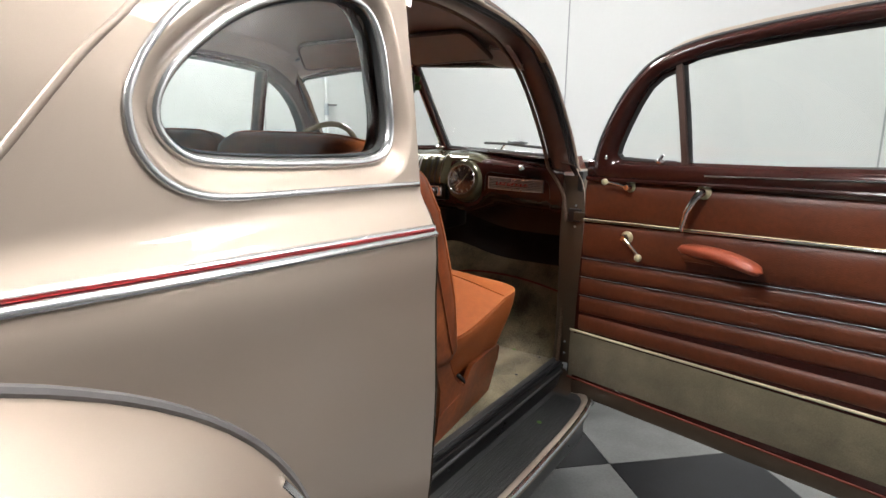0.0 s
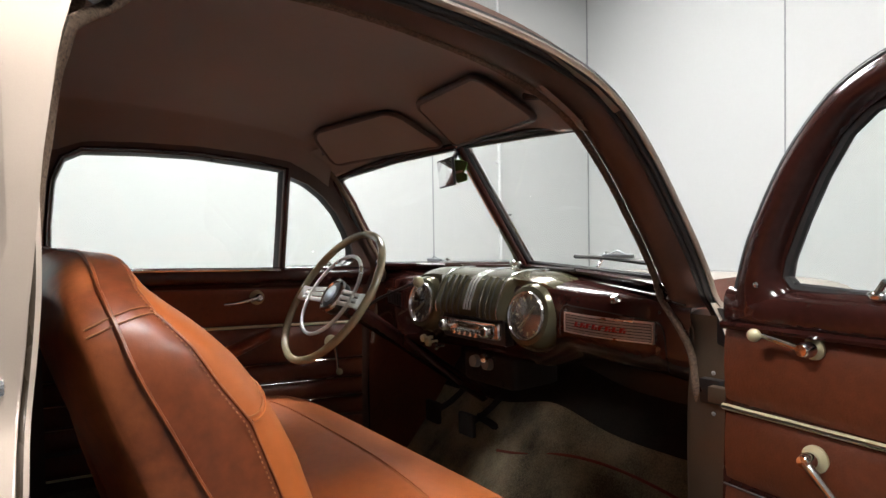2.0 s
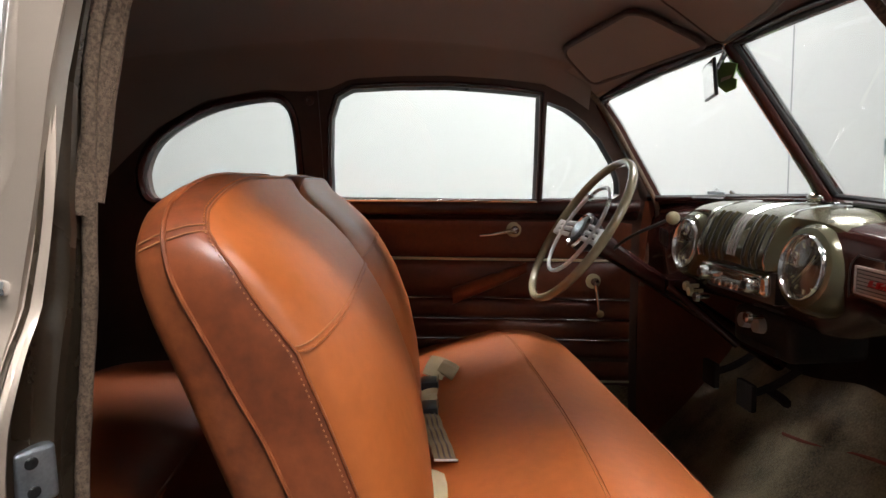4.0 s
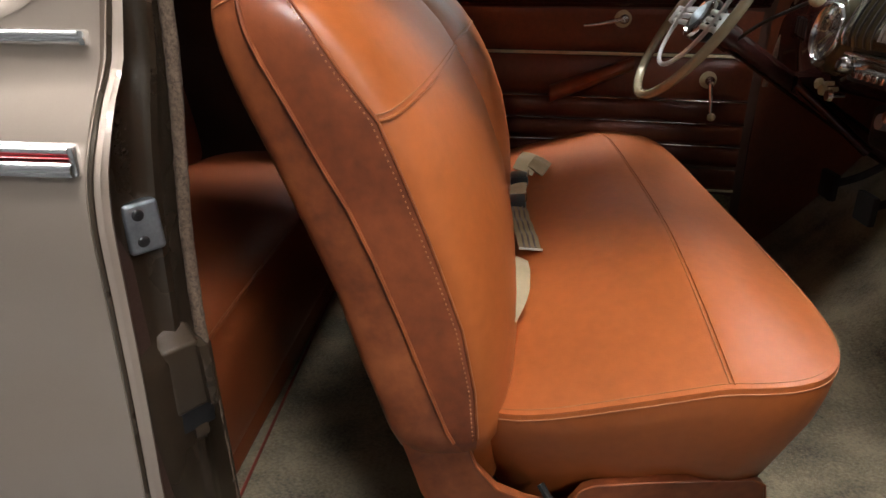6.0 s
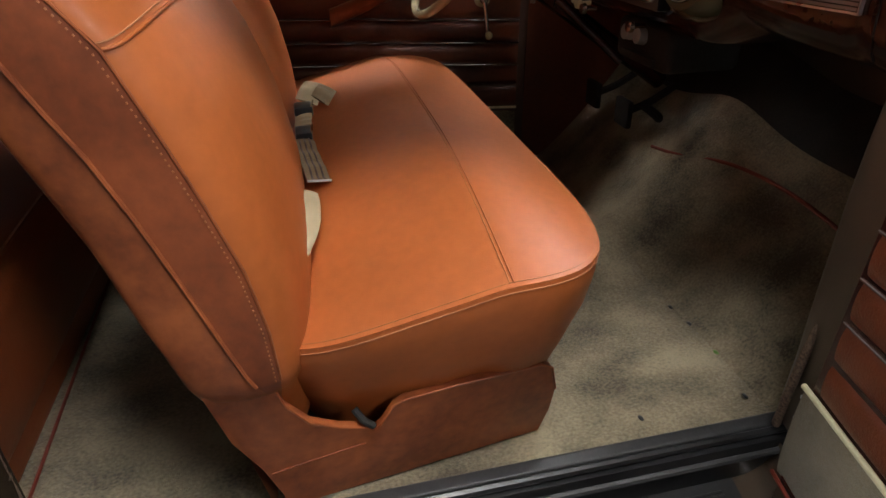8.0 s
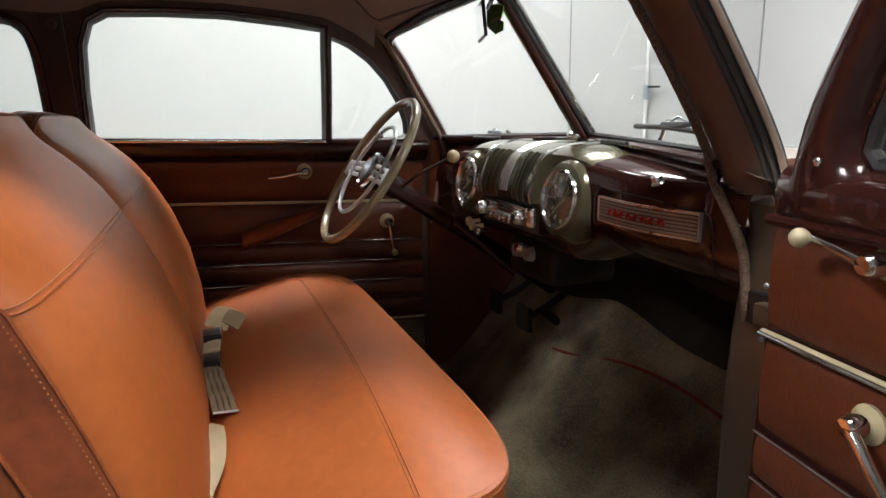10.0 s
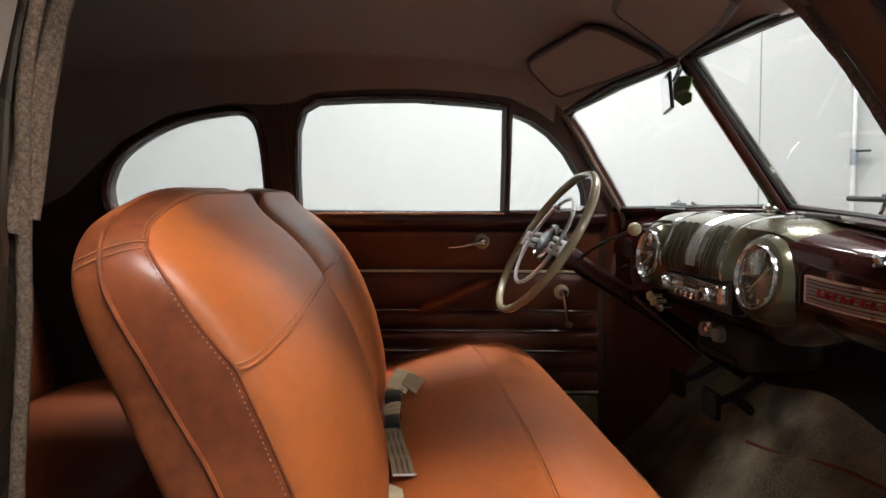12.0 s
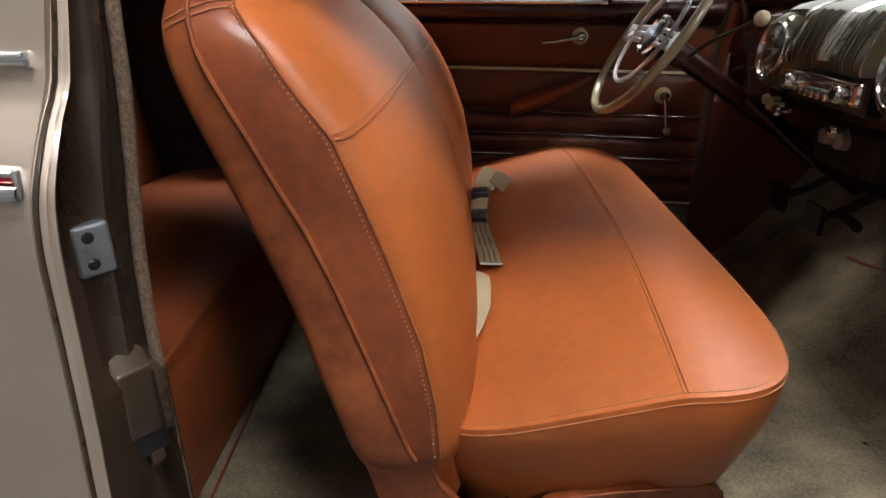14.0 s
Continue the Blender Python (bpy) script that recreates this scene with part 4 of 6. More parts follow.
    for s, y0, y1 in ((-1, 1.19, 1.58), (1, 1.243, 1.58)):
        part("kick_panel", grid(lambda u, v: (s * (skin(1.2, 0.5 + 0.72 * v) - 0.088 - 0.03 * u), y0 + (y1 - y0) * u, 0.46 + 0.77 * v), 10, 16), DOORHIDE, fl, "brown leather kick panel")


floor_and_sill()


# ---- dashboard ----
dash = thing("dashboard", "glossy maroon dashboard with an olive-gold centre", "dashboard")


def glass_foot(x):
    """Foot of the windscreen (y, z)."""
    return 1.370 - 0.226 * abs(x), 1.255 - 0.05 * x * x


def rail(x):
    """Rear edge of the dashboard's top, below the garnish (y, z)."""
    return 1.344 - 0.185 * abs(x), 1.234 - 0.125 * x * x


def dash_front(x):
    k = max(0.0, abs(x) - 0.36) / 0.18
    return min(1.192 + 0.05 * k * k, rail(x)[0] - 0.014)


# share of the way to the front, step ahead, drop below the rail
DASH = [(0.0, 0.0, 0.0), (0.3, 0.0, 0.002), (0.6, 0.0, 0.006), (0.82, 0.0, 0.012), (0.94, 0.001, 0.019), (1.0, 0.002, 0.031), (1.0, -0.002, 0.050), (1.0, -0.004, 0.078), (1.0, -0.004, 0.11), (1.0, -0.002, 0.14), (1.0, 0.003, 0.17), (1.0, 0.010, 0.197), (1.0, 0.026, 0.220), (1.0, 0.07, 0.232), (1.0, 0.16, 0.236)]


def dash_point(x, row, lift=0.0):
    t, dy, dz = DASH[row]
    (b, z), f = rail(x), dash_front(x)
    tuck = min(1.0, max(0.0, (x - 0.20) / 0.12))
    b, f = b + 0.4 * max(0.0, x - 0.55), f + 0.4 * max(0.0, x - 0.55)
    if row > 8:
        dz -= tuck * (0.008, 0.020, 0.032, 0.044, 0.048, 0.048)[row - 9]
        dy += tuck * (0.006, 0.018, 0.034, 0.048, 0.050, 0.040)[row - 9]
    up = max(0.0, 1 - row / 7)
    return Vector((x, b + (f - b) * t + dy - lift * (1 - up), z - dz + lift * up))


part("body", grid(lambda u, v: dash_point(-0.64 + 1.245 * u, round(v * 14)), 96, 14), MAROON, dash)
GARNISH = [(0.0, 0.0, 0.0), (0.02, -0.012, 0.0), (0.12, -0.018, 0.0), (0.30, -0.014, 0.0), (0.42, -0.006, 0.0), (0.48, 0.002, 0.0), (0.55, -0.006, 0.0), (0.72, -0.010, 0.0), (0.90, -0.006, 0.0), (1.0, 0.006, 0.0)]


def garnish_point(u, v):
    x = -0.62 + 1.18 * u
    t, dy, _ = GARNISH[round(v * 9)]
    (gy, gz), (ry, rz) = glass_foot(x), rail(x)
    return (x, gy - 0.004 + (ry - gy) * t + dy, gz - 0.004 + (rz - gz - 0.004) * t)


part("garnish", grid(garnish_point, 60, 9), MAROON, dash, "dark garnish moulding under the glass")
for s in (1, -1):
    part("rail_bead", tube([(s * x, rail(x)[0] - 0.002, rail(x)[1] + 0.0015) for x in np.linspace(0.05, 0.60, 30)], 0.0028, 8), CHROME, dash, "thin chrome bead")


# olive-gold centre: share, step ahead, height
GOLD_ROWS = [(0.0, 0.0, 1.240), (0.3, 0.0, 1.242), (0.55, 0.0, 1.240), (0.78, -0.004, 1.233), (0.93, -0.008, 1.222), (1.0, -0.014, 1.205), (1.0, -0.026, 1.180), (1.0, -0.036, 1.155), (1.0, -0.040, 1.135), (1.0, -0.036, 1.118), (1.0, -0.010, 1.106)]


def gold_raw(x, row):
    t, dy, z = GOLD_ROWS[row]
    b, fr = rail(x)[0] + 0.002, dash_front(x)
    return Vector((x, b + (fr - b) * t + dy, z))


def gold_point(x, row, lift=0.0):
    c = 0.5 * (-0.325 + 0.288)
    h = 0.5 * (0.288 + 0.325)
    k = abs(x - c) / h
    w = 1.0 if k < 0.55 else max(0.0, 1 - ((k - 0.55) / 0.45) ** 2.6)
    a = dash_point(x, min(row, 9))
    a += Vector((0, 0.006, -0.004))
    p = a.lerp(gold_raw(x, row), w)
    if row > 3:
        edge = max(0.0, (x - 0.118) / 0.03, (-0.158 - x) / 0.03)
        p.y += (dash_front(x) + 0.006 - p.y) * min(1.0, edge) * min(1.0, (row - 3) / 2)
    return p + Vector((0, -lift * min(1.0, row / 6), lift * max(0.0, 1 - row / 6)))


def gold_centre():
    g = part("gold_centre", grid(lambda u, v: gold_point(-0.325 + 0.613 * u, round(v * 10)), 90, 10), GOLD, dash, "olive-gold painted centre panel")
    # upright grooves and the rounded ribs between them
    for x in (-0.128, -0.100, -0.072, -0.044, 0.036, 0.062, 0.088):
        part("slot", tube([gold_point(x, r, -0.0006) for r in range(4, 10)], 0.0028, 6), BLACK, g)
    for x in (-0.114, -0.086, -0.058, 0.049, 0.075):
        part("rib", tube([gold_point(x, r, -0.0055) for r in range(4, 10)], 0.0088, 8), GOLD, g)
    for k in range(3):
        x = -0.018 + 0.0125 * k
        part("emblem_bar", tube([gold_point(x, r, 0.0015) for r in range(4, 9)], 0.0030, 8), PLATED, g, "bright emblem bar")
        part("top_strip", tube([gold_point(x, r, 0.0006) for r in range(0, 5)], 0.0016, 8), CHROME, g, "chrome strip over the top")
    part("side_bead", tube([gold_point(0.114, r, 0.0005) for r in range(0, 10)], 0.0024, 6), CHROME, g)
    part("side_bead", tube([gold_point(-0.152, r, 0.0005) for r in range(0, 10)], 0.0024, 6), CHROME, g)


gold_centre()


def gauge(x, y, z, name, label, pointer_turns):
    g = part(name, lathe([(0.075, -0.10), (0.090, -0.035), (0.0885, -0.012), (0.081, 0.010), (0.073, 0.019), (0.060, 0.020)], (x, y, z), (0, -1, 0.16), 40), GOLD, dash, label)
    ax = Vector((0, -1, 0.16)).normalized()
    c = Vector((x, y, z))
    part("bezel", lathe([(0.0610, 0.014), (0.0612, 0.025), (0.0590, 0.0285), (0.0565, 0.026), (0.055, 0.010)], c, ax, 40), CHROME, g, "chrome bezel")
    part("dial", lathe([(0.0, 0.009), (0.055, 0.009)], c, ax, 40), DIAL, g, "grey-cream dial")
    part("dial_centre", lathe([(0.0, 0.0105), (0.022, 0.0102), (0.023, 0.009)], c, ax, 30), DIAL, g)
    right = Vector((1, 0, 0))
    up = ax.cross(right)
    if up.z < 0:
        up = -up
    for k in range(12):
        a = 2 * math.pi * k / 12
        d = right * math.sin(a) + up * math.cos(a)
        part("tick", rod(c + ax * 0.0105 + d * 0.040, c + ax * 0.0105 + d * 0.049, 0.0014, 6), IVORY, g)
    for a, l in pointer_turns:
        d = right * math.sin(a) + up * math.cos(a)
        part("pointer", rod(c + ax * 0.013, c + ax * 0.013 + d * l, 0.0014, 6), IVORY, g)
    ln = part("lens", lathe([(0.0, 0.0285), (0.02, 0.0275), (0.04, 0.0245), (0.055, 0.0205)], c, ax, 40), LENS, g, "domed glass lens")
    ln.visible_shadow = False


gauge(0.207, 1.190, 1.134, "clock", "round dash clock in an olive-gold pod", ((0.6, 0.030), (3.9, 0.045)))
gauge(-0.243, 1.184, 1.132, "speedometer", "round speedometer in an olive-gold pod", ((-2.2, 0.045),))


def radio():
    r = part("radio_panel", box(-0.122, 0.122, 1.150, 1.20, 1.062, 1.110, 0.014, 3), CHROME, dash, "chrome radio control panel")
    part("top_bead", box(-0.118, 0.118, 1.144, 1.156, 1.102, 1.109, 0.003), CHROME, r)
    part("dial_window", box(-0.050, 0.052, 1.1455, 1.152, 1.084, 1.100, 0.003), DIAL, r)
    for k in range(5):
        part("push_button", box(-0.056 + 0.0232 * k, -0.037 + 0.0232 * k, 1.134, 1.152, 1.066, 1.081, 0.004), CHROME, r)
    for x in (-0.092, 0.092):
        part("knob", lathe([(0.0, 0.026), (0.012, 0.025), (0.016, 0.018), (0.017, 0.0)], (x, 1.150, 1.084), (0, -1, 0.1), 18), CHROME, r)
        part("knob_cap", lathe([(0.0, 0.0275), (0.008, 0.0265)], (x, 1.150, 1.084), (0, -1, 0.1), 16), BLACK, r)
    part("surround", box(-0.135, 0.135, 1.165, 1.20, 1.048, 1.116, 0.010, 2), BLACK, r)
    for k, (x, y, z) in enumerate(((-0.235, 1.186, 1.026), (-0.205, 1.182, 1.018), (-0.165, 1.178, 1.012), (0.06, 1.178, 1.012))):
        part("pull_knob", lathe([(0.0, 0.028), (0.011, 0.027), (0.013, 0.018), (0.005, 0.012), (0.005, -0.01)], (x, y, z), (0, -1, 0), 16), IVORY if k < 2 else CHROME, dash)


radio()


def plate_y(x):
    return dash_front(x) - 0.0065


def nameplate():
    def slab(x0, x1, z0, z1, th, lean=0.0, n=14):
        bm = bmesh.new()
        for k in range(n):
            a, b = x0 + (x1 - x0) * k / n, x0 + (x1 - x0) * (k + 1) / n
            vs = []
            for x in (a, b):
                y = plate_y(x)
                for yy, z in ((y - th, z0), (y - th, z1), (y + 0.006, z1), (y + 0.006, z0)):
                    vs.append(bm.verts.new((x + lean * (z - z0), yy, z - 0.035 * (x - 0.32))))
            for i in range(4):
                j = (i + 1) % 4
                bm.faces.new((vs[i], vs[j], vs[4 + j], vs[4 + i]))
            if k == 0:
                bm.faces.new(vs[3::-1])
            if k == n - 1:
                bm.faces.new(vs[4:])
        bmesh.ops.remove_doubles(bm, verts=bm.verts[:], dist=1e-5)
        return bm
    n = part("nameplate", slab(0.322, 0.530, 1.111, 1.156, 0.002), BLACK, dash, "ribbed silver name panel with red letter shapes")
    for k in range(6):
        z = 1.1150 + 0.0062 * k
        part("rib", slab(0.326, 0.527, z, z + 0.0042, 0.0036), SILVER, n)
    for z0, z1 in ((1.1525, 1.1562), (1.1105, 1.1135)):
        part("frame_bead", slab(0.320, 0.532, z0, z1, 0.0035), PLATED, n)
    for x in (0.320, 0.5285):
        part("frame_bead", slab(x, x + 0.0035, 1.1105, 1.1562, 0.0035, n=1), PLATED, n)
    for k in range(8):
        x = 0.354 + 0.0158 * k
        part("red_bar", slab(x, x + 0.0048, 1.1280, 1.1385, 0.0070, 0.35, 1), RED, n)
        part("red_bar", slab(x + (0.002 if k % 2 else 0.005), x + 0.0115, 1.1362 if k % 3 else 1.1282, 1.1384 if k % 3 else 1.1304, 0.0068, 0.35, 2), RED, n)
        if k % 2:
            part("red_bar", slab(x + 0.0088, x + 0.0115, 1.1280, 1.134, 0.0068, 0.35, 1), RED, n)
    edge = [Vector((0.303, 1.187, 1.10)), Vector((0.304, 1.187, 1.150))]
    edge += [dash_point(x, 6) + Vector((0, -0.001, 0.004 - 0.004 * abs(x - 0.43) / 0.12)) for x in np.linspace(0.318, 0.545, 12)]
    edge += [dash_point(0.556, 7) + Vector((0, -0.001, 0.012)), dash_point(0.560, 8), dash_point(0.558, 9), dash_point(0.552, 10)]
    part("glovebox_edge", tube(smooth(edge, 60), 0.0014, 6), BLACK, dash)
    part("lock_button", lathe([(0.0, 0.014), (0.008, 0.013), (0.010, 0.008), (0.007, 0.004), (0.012, 0.0)], dash_point(0.448, 4), (0, -0.5, 1), 14), CHROME, dash, "chrome lock button")
    part("ash_lever", box(0.135, 0.180, 1.268, 1.284, 1.236, 1.246, 0.004), CHROME, dash, "small chrome lever")
    for x in (-0.34, 0.20):
        part("defroster_slot", tube([(x + 0.01 * k - 0.06, glass_foot(x + 0.01 * k - 0.06)[0] - 0.024, glass_foot(x)[1] - 0.007) for k in range(13)], 0.0045, 6), BLACK, dash)
    for k in range(6):
        x = -0.535 + 0.025 * k
        y = dash_front(x) - 0.009
        part("speaker_slot", box(x, x + 0.016, y - 0.003, y + 0.01, 1.108, 1.150, 0.003), BLACK, dash)
    part("slot_frame", tube([(-0.545, dash_front(-0.545) - 0.010, 1.101), (-0.545, dash_front(-0.545) - 0.010, 1.156), (-0.385, dash_front(-0.385) - 0.010, 1.158), (-0.385, dash_front(-0.385) - 0.010, 1.101)], 0.003, 6, True), MAROON, dash)


nameplate()


def under_dash():
    h = thing("heater", "dark heater box with two round knobs under the dashboard", "heater")
    part("box", box(-0.12, 0.10, 1.225, 1.40, 0.915, 1.005, 0.02, 3), MATBLACK, h)
    for x in (-0.055, 0.0):
        part("knob", lathe([(0.0, 0.02), (0.016, 0.018), (0.018, 0.0)], (x, 1.226, 0.977), (0, -1, 0.1), 18), SILVER, h, "dull grey knob")
    part("vent", box(-0.08, 0.06, 1.218, 1.230, 0.922, 0.940, 0.004), MATBLACK, h)
    p = thing("pedals", "black pedals on bent arms", "pedal")
    for x in (-0.46, -0.27):
        part("arm", tube(smooth([(x, 1.50, 0.78), (x, 1.43, 0.74), (x, 1.37, 0.72)], 12), 0.011, 8), MATBLACK, p)
        part("pad", box(x - 0.038, x + 0.038, 1.345, 1.362, 0.68, 0.755, 0.006), MATBLACK, p)
    g = thing("hand_brake", "dark floor lever beside the transmission hump", "lever")
    part("rod", tube(smooth([(-0.31, 1.43, 0.722), (-0.255, 1.452, 0.700), (-0.205, 1.455, 0.676), (-0.150, 1.405, 0.625), (-0.100, 1.350, 0.585), (-0.070, 1.322, 0.566)], 30), [0.012 + 0.006 * k / 29 for k in range(30)], 8), MATBLACK, g)
    part("foot", ball((-0.068, 1.320, 0.563), 0.020, 1.4, 1, 0.6), MATBLACK, g)


under_dash()


# ---- steering wheel ----
def steering():
    s = thing("steering_wheel", "tan steering wheel with chrome spokes and horn ring", "steering wheel", (-0.365, 0.925, 1.166))
    U, R = Vector((0, 0.564, 0.826)), Vector((1, 0, 0))
    N = R.cross(U)
    n = 72

    def circle(r, lift, a0=0, a1=2 * math.pi, k=n, closed=True):
        return [N * lift + R * (r * math.cos(a0 + (a1 - a0) * i / (k if closed else k - 1))) + U * (r * math.sin(a0 + (a1 - a0) * i / (k if closed else k - 1))) for i in range(k)]
    part("rim", tube(circle(0.215, 0.0), 0.0118, 12, True), WHEELRIM, s, "glossy tan plastic rim")
    part("horn_ring", tube(circle(0.132, 0.004), 0.0055, 8, True), PLATED, s, "bright metal horn ring")
    part("hub", lathe([(0.0, 0.008), (0.030, 0.006), (0.046, 0.0), (0.052, -0.010), (0.050, -0.03), (0.032, -0.06)], (0, 0, 0), N, 36), BLACK, s)
    part("hub_cap", lathe([(0.0, 0.016), (0.016, 0.014), (0.028, 0.007)], (0, 0, 0), N, 24), STEEL, s)
    part("hub_ring", lathe([(0.040, 0.000), (0.046, 0.006), (0.053, 0.002), (0.055, -0.006)], (0, 0, 0), N, 36), CHROME, s)
    for sgn in (1, -1):
        for k in (-1, 0, 1):
            part("spoke", tube([R * (sgn * 0.040) + U * (0.0185 * k) - N * 0.006, R * (sgn * 0.115) + U * (0.0175 * k - 0.004) - N * 0.002, R * (sgn * 0.188) + U * (0.014 * k - 0.008)], 0.0068, 8), PLATED, s, "bright spoke rod")
        b = bmesh.new()
        box(-0.020, 0.020, -0.007, 0.007, -0.024, 0.024, 0.005, 2, b)
        M = Matrix((R, -N, U)).transposed().to_4x4()
        bmesh.ops.transform(b, matrix=Matrix.Translation(R * (sgn * 0.190) - U * 0.008) @ M, verts=b.verts[:])
        part("spoke_end", b, PLATED, s)
    c = thing("steering_column", "maroon steering column with a shift lever", "steering column")
    C = Vector((-0.365, 0.925, 1.166))
    part("jacket", tube([C - N * 0.045, C - N * 0.32, C - N * 0.75], [0.028, 0.024, 0.024], 16), MAROON, c)
    part("collar", rod(C - N * 0.06, C - N * 0.10, 0.033, 18), MAROON, c)
    part("bracket", box(-0.41, -0.32, 1.155, 1.24, 0.985, 1.03, 0.01), MAROON, c)
    part("lever", tube(smooth([C - N * 0.10 + R * 0.02, (-0.27, 1.035, 1.155), (-0.132, 1.079, 1.208)], 14), 0.0045, 8), BLACK, c, "black shift lever")
    part("knob", ball((-0.132, 1.079, 1.208), 0.016), IVORY, c, "ivory shift knob")
    part("signal_tube", rod((-0.33, 1.16, 1.01), (-0.26, 1.32, 0.86), 0.012), MAROON, c)


steering()

# ---- front seat ----
# edges of the seat back over height: rear edge, piping, front seam, front of the padding (z, y)
SB_BACK = [(0.46, 0.402), (0.605, 0.376), (0.70, 0.342), (0.745, 0.333), (0.812, 0.315), (0.853, 0.303), (0.947, 0.281), (1.04, 0.249), (1.111, 0.224), (1.169, 0.202), (1.209, 0.191), (1.249, 0.182), (1.285, 0.176), (1.318, 0.180)]
SB_PIPE = [(0.73, 0.411), (0.772, 0.392), (0.838, 0.371), (0.912, 0.348), (0.988, 0.323), (1.05, 0.299), (1.094, 0.277), (1.152, 0.250), (1.195, 0.229), (1.226, 0.216), (1.26, 0.205), (1.285, 0.199), (1.318, 0.202)]
SB_SEAM = [(0.50, 0.405), (0.66, 0.418), (0.746, 0.430), (0.822, 0.427), (0.904, 0.414), (0.987, 0.389), (1.07, 0.361), (1.14, 0.335), (1.19, 0.300), (1.228, 0.277), (1.264, 0.247), (1.285, 0.238), (1.318, 0.242)]
SB_FACE = [(0.50, 0.47), (0.65, 0.487), (0.75, 0.488), (0.87, 0.480), (0.98, 0.461), (1.07, 0.431), (1.126, 0.403), (1.2, 0.360), (1.25, 0.318), (1.28, 0.285), (1.318, 0.250)]
SB_TOP = 1.318
SB_LOW = 0.585


class Back:
    """One half of the split seat back: a padded face, a boxing strip round the side and top, and a rear face."""
    def __init__(self, x0, x1):
        self.outer = o = 1 if x1 > 0.3 else -1
        xo, xi = (x1, x0) if o > 0 else (x0, x1)
        line = []
        for k in range(27):
            z = SB_LOW + (1.205 - SB_LOW) * k / 26
            line.append((xo - o * (0.030 * min(1.0, max(0.0, (0.738 - z) / 0.03)) + 0.213 * max(0.0, 0.72 - z)), z))
        for k in range(1, 25):
            a = math.pi / 2 * k / 24
            line.append((xo - o * 0.30 * (1 - math.cos(a) ** 0.88), 1.205 + (SB_TOP - 1.205) * math.sin(a) ** 0.80))
        far = xi + o * 0.11
        for k in range(1, 17):
            line.append((xo - o * 0.30 + (far - xo + o * 0.30) * k / 16, SB_TOP))
        for k in range(1, 17):
            a = math.pi / 2 * k / 16
            line.append((far - o * 0.11 * math.sin(a) ** 0.8, SB_TOP - 0.075 * (1 - math.cos(a) ** 0.8)))
        for k in range(1, 21):
            line.append((xi, SB_TOP - 0.075 - (SB_TOP - 0.075 - SB_LOW) * k / 20))
        self.line = line
        self.mid = (0.5 * (x0 + x1), 1.0)
        self.turns = []
        for x, z in line:
            a = math.atan2(z - self.mid[1], o * (x - self.mid[0]))
            self.turns.append(a if a > -math.pi / 2 else a + 2 * math.pi)

    def strip(self, k, f):
        """On the boxing at outline point k, f from the rear edge (0) to the front seam (1)."""
        n = len(self.line) - 1
        i = min(int(k), n - 1)
        t = k - i
        (xa, za), (xb, zb) = self.line[i], self.line[i + 1]
        x, z = xa + (xb - xa) * t, za + (zb - za) * t
        (xp, zp), (xq, zq) = self.line[max(i - 1, 0)], self.line[min(i + 2, n)]
        d = Vector((zq - zp, 0, -(xq - xp))).normalized() * self.outer
        yb, ys = lerp_table(SB_BACK, z), lerp_table(SB_SEAM, z)
        puff = 0.007 * math.sin(math.pi * min(max(f, 0.0), 1.0)) ** 0.7
        return Vector((x, yb + (ys - yb) * f, z)) + d * puff

    def share(self, k):
        i = min(int(k), len(self.line) - 2)
        z = self.line[i][1] + (self.line[i + 1][1] - self.line[i][1]) * (k - i)
        yb, ys = lerp_table(SB_BACK, z), lerp_table(SB_SEAM, z)
        return min(0.97, max(0.03, (lerp_table(SB_PIPE, z) - yb) / max(ys - yb, 1e-3)))

    def radius(self, x, z):
        a = math.atan2(z - self.mid[1], self.outer * (x - self.mid[0]))
        a = a if a > -math.pi / 2 else a + 2 * math.pi
        px = float(np.interp(a, self.turns, [p[0] for p in self.line]))
        pz = float(np.interp(a, self.turns, [p[1] for p in self.line]))
        return min(1.0, math.hypot(x - self.mid[0], z - self.mid[1]) / max(math.hypot(px - self.mid[0], pz - self.mid[1]), 1e-4))

    def face(self, x, z, r=None):
        r = self.radius(x, z) if r is None else r
        ys, yf = lerp_table(SB_SEAM, z), lerp_table(SB_FACE, z)
        return Vector((x, ys + (yf - ys) * max(0.0, 1 - r ** 3.4) ** 0.5, z))

    def rear(self, x, z, r):
        return Vector((x, lerp_table(SB_BACK, z) - 0.034 * max(0.0, 1 - r ** 4) ** 0.6, z))


